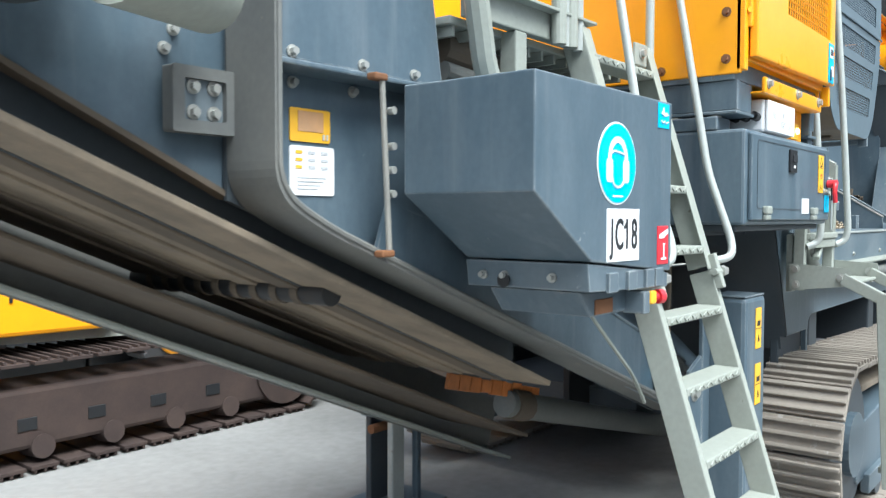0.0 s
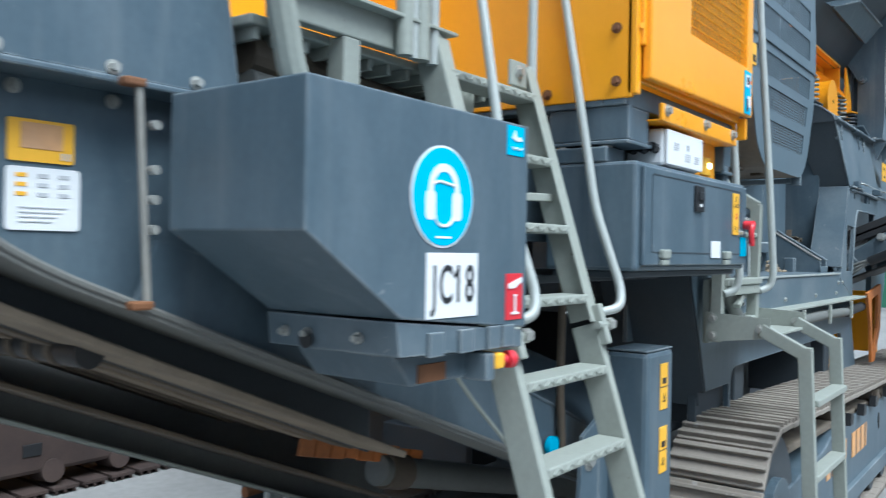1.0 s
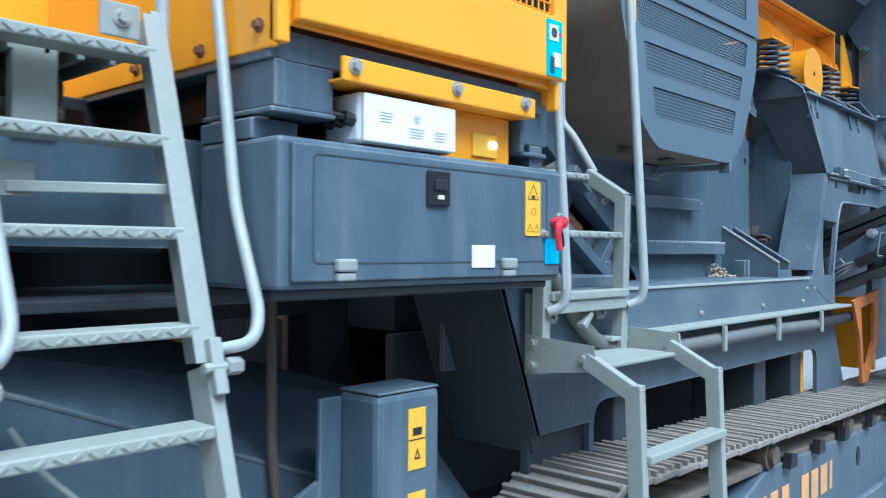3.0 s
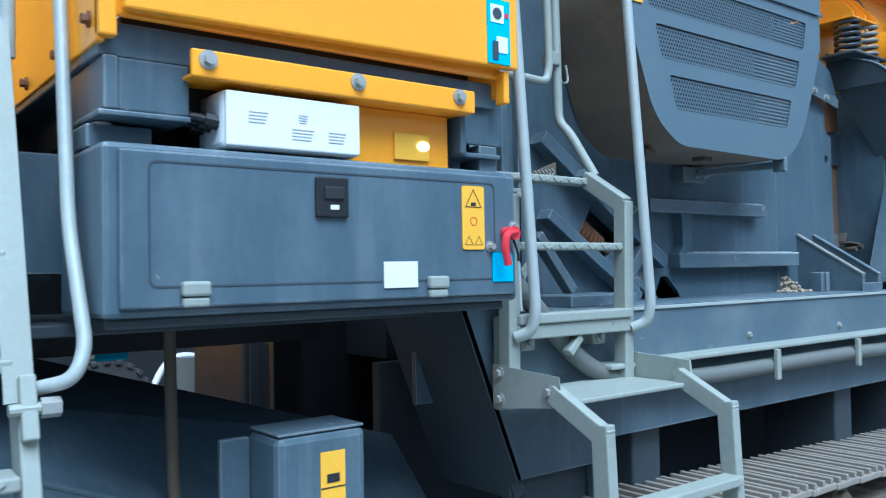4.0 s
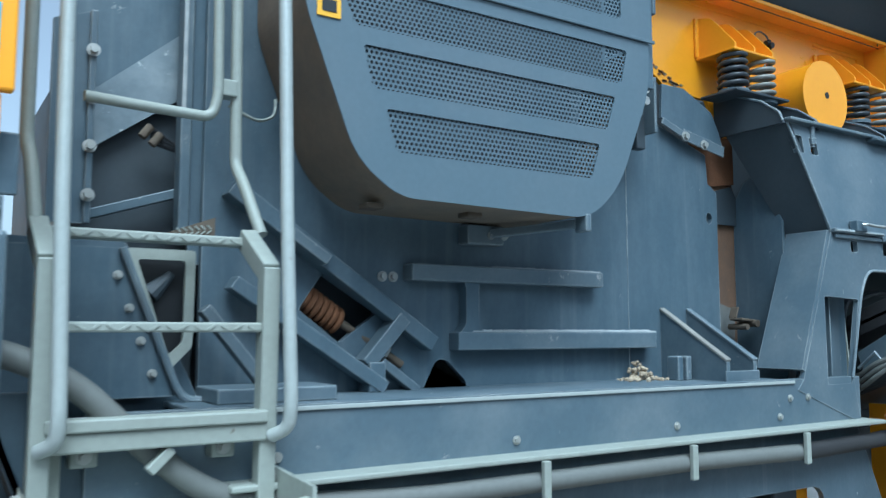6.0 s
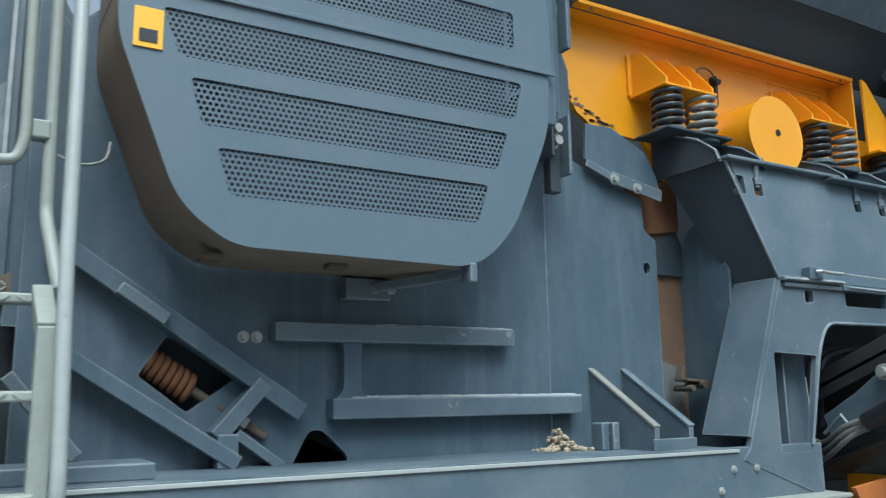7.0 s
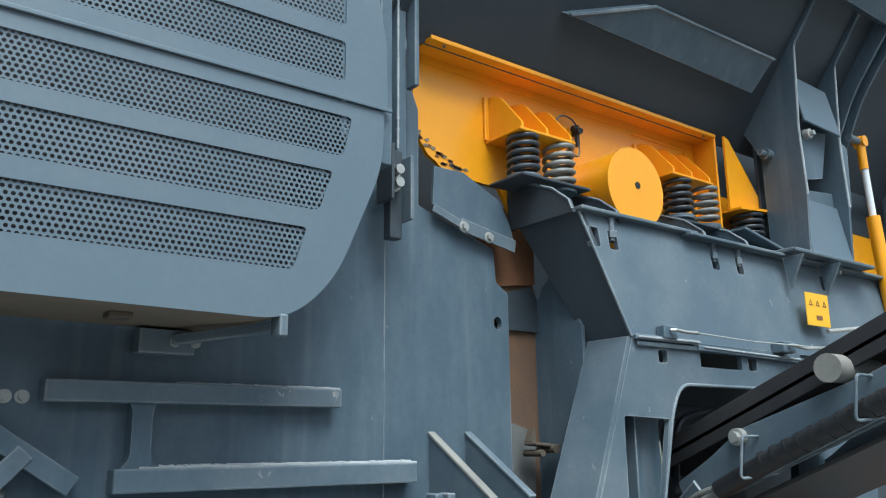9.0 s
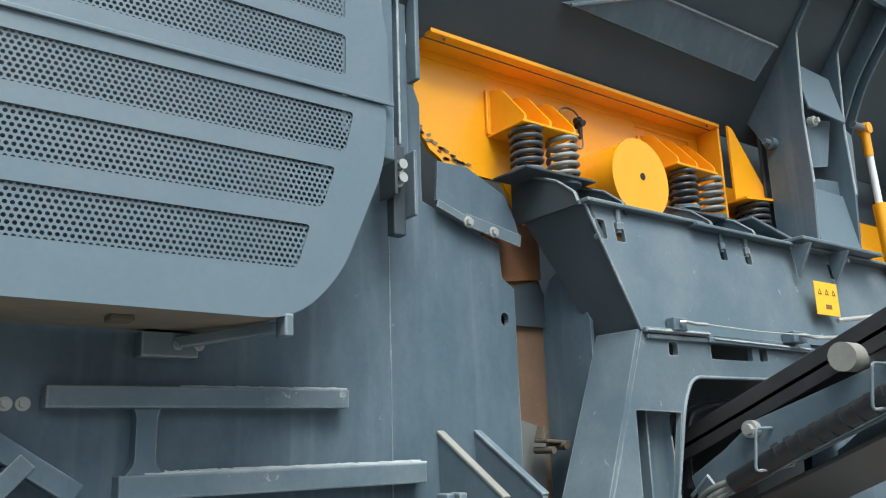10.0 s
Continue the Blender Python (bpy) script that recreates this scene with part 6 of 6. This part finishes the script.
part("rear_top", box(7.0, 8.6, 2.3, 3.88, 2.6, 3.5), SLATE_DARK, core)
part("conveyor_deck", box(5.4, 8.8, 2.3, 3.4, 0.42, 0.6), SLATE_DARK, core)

# ---- far track of the crusher, seen under the frame ----
far = thing("crawler_track", "far dusty crawler track of the same crusher", "crawler track", (8, 3.6, 0))
lay_track(far, 5.20, 10.95, 3.5, 0.035, 0.86, SHOE)
part("side_frame", box(5.7, 10.5, 3.55, 3.85, 0.2, 0.66), SLATE_DARK, far)


# ---- excavator standing behind ----
exc = thing("excavator", "orange excavator with rusty brown crawler track, standing behind", "excavator", (3.0, 6.0, 0.0))


def build_excavator(t):
    lay_track(t, 0.6, 5.9, 5.35, 0.035, 0.70, BROWN_RED, 0.6, 0.2)
    part("track_frame", box(1.0, 5.45, 5.42, 5.9, 0.14, 0.52, 0.03), BROWN_RED, t)
    for k in range(8):
        part("frame_hole", box(1.6 + 0.45 * k, 1.72 + 0.45 * k, 5.412, 5.425, 0.26, 0.34, 0.01), BLACK, t)
    for k in range(9):
        smooth(part("track_roller", rod((1.2 + 0.47 * k, 5.40, 0.15), (1.2 + 0.47 * k, 5.6, 0.13), 0.075, 16), BROWN_RED, t))
    smooth(part("idler", rod((5.5, 5.40, 0.37), (5.5, 5.8, 0.37), 0.29, 26), BROWN_RED, t))
    part("turntable", rod((2.6, 6.5, 0.75), (2.6, 6.5, 0.98), 0.75, 30), BLACK, t)
    part("upper_body", plate([(0.2, 0.86), (4.05, 0.83), (4.15, 0.88), (3.55, 1.15), (3.45, 1.9), (0.2, 1.9)], "y", 5.5, 7.8, w=0.03), ORANGE, t)
    part("body_lip", plate([(2.9, 0.86), (4.55, 0.80), (4.5, 0.74), (2.9, 0.8)], "y", 5.6, 7.0), PALE, t)
    part("door_gap", box(3.40, 3.42, 5.49, 5.5, 1.05, 1.6, 0.002), BLACK, t)


build_excavator(exc)

# ---- machines and clutter glimpsed through the frame ----
wheel = thing("wheel_loader_wheel", "black tyre with orange rim of a loader parked behind", "wheel", (5.95, 7.7, 0.45))
smooth(part("tyre", rod((5.95, 7.6, 0.43), (5.95, 7.9, 0.43), 0.42, 36), RUBBER, wheel))
for k in range(24):
    a = k * math.pi / 12
    part("lug", box(-0.03, 0.03, -0.17, 0.17, 0.40, 0.45, 0.01, Matrix.Translation((5.95, 7.75, 0.43)) @ pose(0, 0, 0, 0, math.degrees(a), 0)), RUBBER, wheel)
smooth(part("rim", tube([(5.95 + 0.21 * math.cos(k * math.pi / 18), 7.59, 0.43 + 0.21 * math.sin(k * math.pi / 18)) for k in range(37)], 0.045, 8), ORANGE, wheel))
part("axle", box(4.4, 6.2, 7.9, 8.1, 0.35, 0.75), BLACK, wheel)
tank = thing("drum", "grey plastic drum standing in the yard behind", "drum", (6.4, 6.6, 0))
smooth(part("body", rod((6.4, 6.6, 0), (6.4, 6.6, 0.95), 0.22, 24), HOSE, tank))
hs = thing("yard_hose", "pale hose hanging behind the machine", "hose", (6.1, 6.6, 0.4))
smooth(part("hose_body", tube(bend([(6.0, 6.6, 0.02), (6.02, 6.6, 0.7), (6.2, 6.6, 0.98), (6.6, 6.6, 0.9), (6.68, 6.6, 0.5), (6.6, 6.6, 0.02)], 0.2), 0.03, 8), WHITE, hs), 60)
bar = thing("loader", "orange yellow loader parked in the yard behind", "loader", (4.0, 8.6, 0))
part("body", plate([(1.2, 0.6), (5.3, 0.6), (5.3, 1.3), (4.9, 1.6), (4.7, 2.4), (3.1, 2.4), (2.9, 1.6), (1.2, 1.5)], "y", 8.2, 9.6, w=0.04), ORANGE, bar)
part("chassis", box(1.2, 5.3, 8.2, 9.6, 0.0, 0.6, 0.03), BLACK, bar)
part("frame", box(5.32, 7.4, 8.2, 9.6, 0.0, 1.9, 0.03), BLACK, bar)
bb = thing("oil_filter", "cyan oil filter beneath the engine deck", "filter", (4.5, 2.5, 1.5))
part("body", box(4.46, 4.57, 2.45, 2.55, 1.36, 1.498, 0.01), CYAN, bb)
# Made-up dark box; keeps bright sky out of the gap under the machine.
dk = thing("dark_gap_filler", "made-up dark ribbed box that darkens the gap behind the crusher", "container", (7.8, 5.4, 0))
part("body", box(6.12, 9.6, 5.0, 5.9, 0.0, 2.1, 0.02), BLACK, dk)
for k in range(17):
    part("wall_rib", box(6.16 + k * 0.2, 6.24 + k * 0.2, 4.97, 5.0, 0.1, 2.0, 0.01), BLACK, dk)


# ---- distance: fence, trees ----
def fence():
    t = thing("fence", "green sheet fence along the yard", "fence", (28, 5, 0))
    for k in range(16):
        part("fence_panel", box(30.0, 30.06, -14 + k * 2.02, -14 + k * 2.02 + 1.98, 0.1, 1.9, 0.01), GREEN_SHEET, t)
        part("fence_post", box(29.95, 30.0, -14.03 + k * 2.02, -13.95 + k * 2.02, 0.0, 2.0, 0.01), PALE, t)


fence()


def tree(x, y, h, seed):
    r = random.Random(seed)
    t = thing("tree", "broad green tree beyond the yard fence", "tree", (x, y, 0), group="trees beyond the fence")
    trunk = tube([(x, y, 0), (x + 0.1, y, h * 0.25), (x - 0.1, y + 0.1, h * 0.5), (x, y, h * 0.8)], 0.16, 8)
    tips = []
    for k in range(13):
        z = h * r.uniform(0.28, 0.8)
        a, ln = r.uniform(0, 6.28), h * r.uniform(0.15, 0.3)
        tip = (x + ln * math.cos(a), y + ln * math.sin(a), z + ln * 0.6)
        tips.append(tip)
        trunk = join(trunk, rod((x, y, z), tip, 0.07, 6, 0.02))
    tips.append((x, y, h * 0.85))
    part("trunk", trunk, BARK, t)
    verts, faces = [], []
    for tip in tips:
        for k in range(320):
            c = Vector(tip) + Vector((r.gauss(0, 0.11), r.gauss(0, 0.11), r.gauss(0, 0.09))) * h
            s = r.uniform(0.10, 0.22)
            u = Vector((r.uniform(-1, 1), r.uniform(-1, 1), r.uniform(-1, 1))).normalized()
            v = u.orthogonal().normalized()
            i = len(verts)
            verts += [c - u * s, c + v * s * 0.5, c + u * s, c - v * s * 0.5]
            faces.append((i, i + 1, i + 2, i + 3))
    me = bpy.data.meshes.new("crown")
    me.from_pydata(verts, [], faces)
    me.materials.append(LEAF)
    ob = new("crown", me)
    ob.parent = t
    ob.matrix_parent_inverse = Matrix.Translation(-t.location)


for i, (x, y, h) in enumerate(((33, -4.5, 8.5), (34, 0.2, 8), (36, 3.6, 7), (33, -9, 9), (35, 8, 7))):
    tree(x, y, h, i)
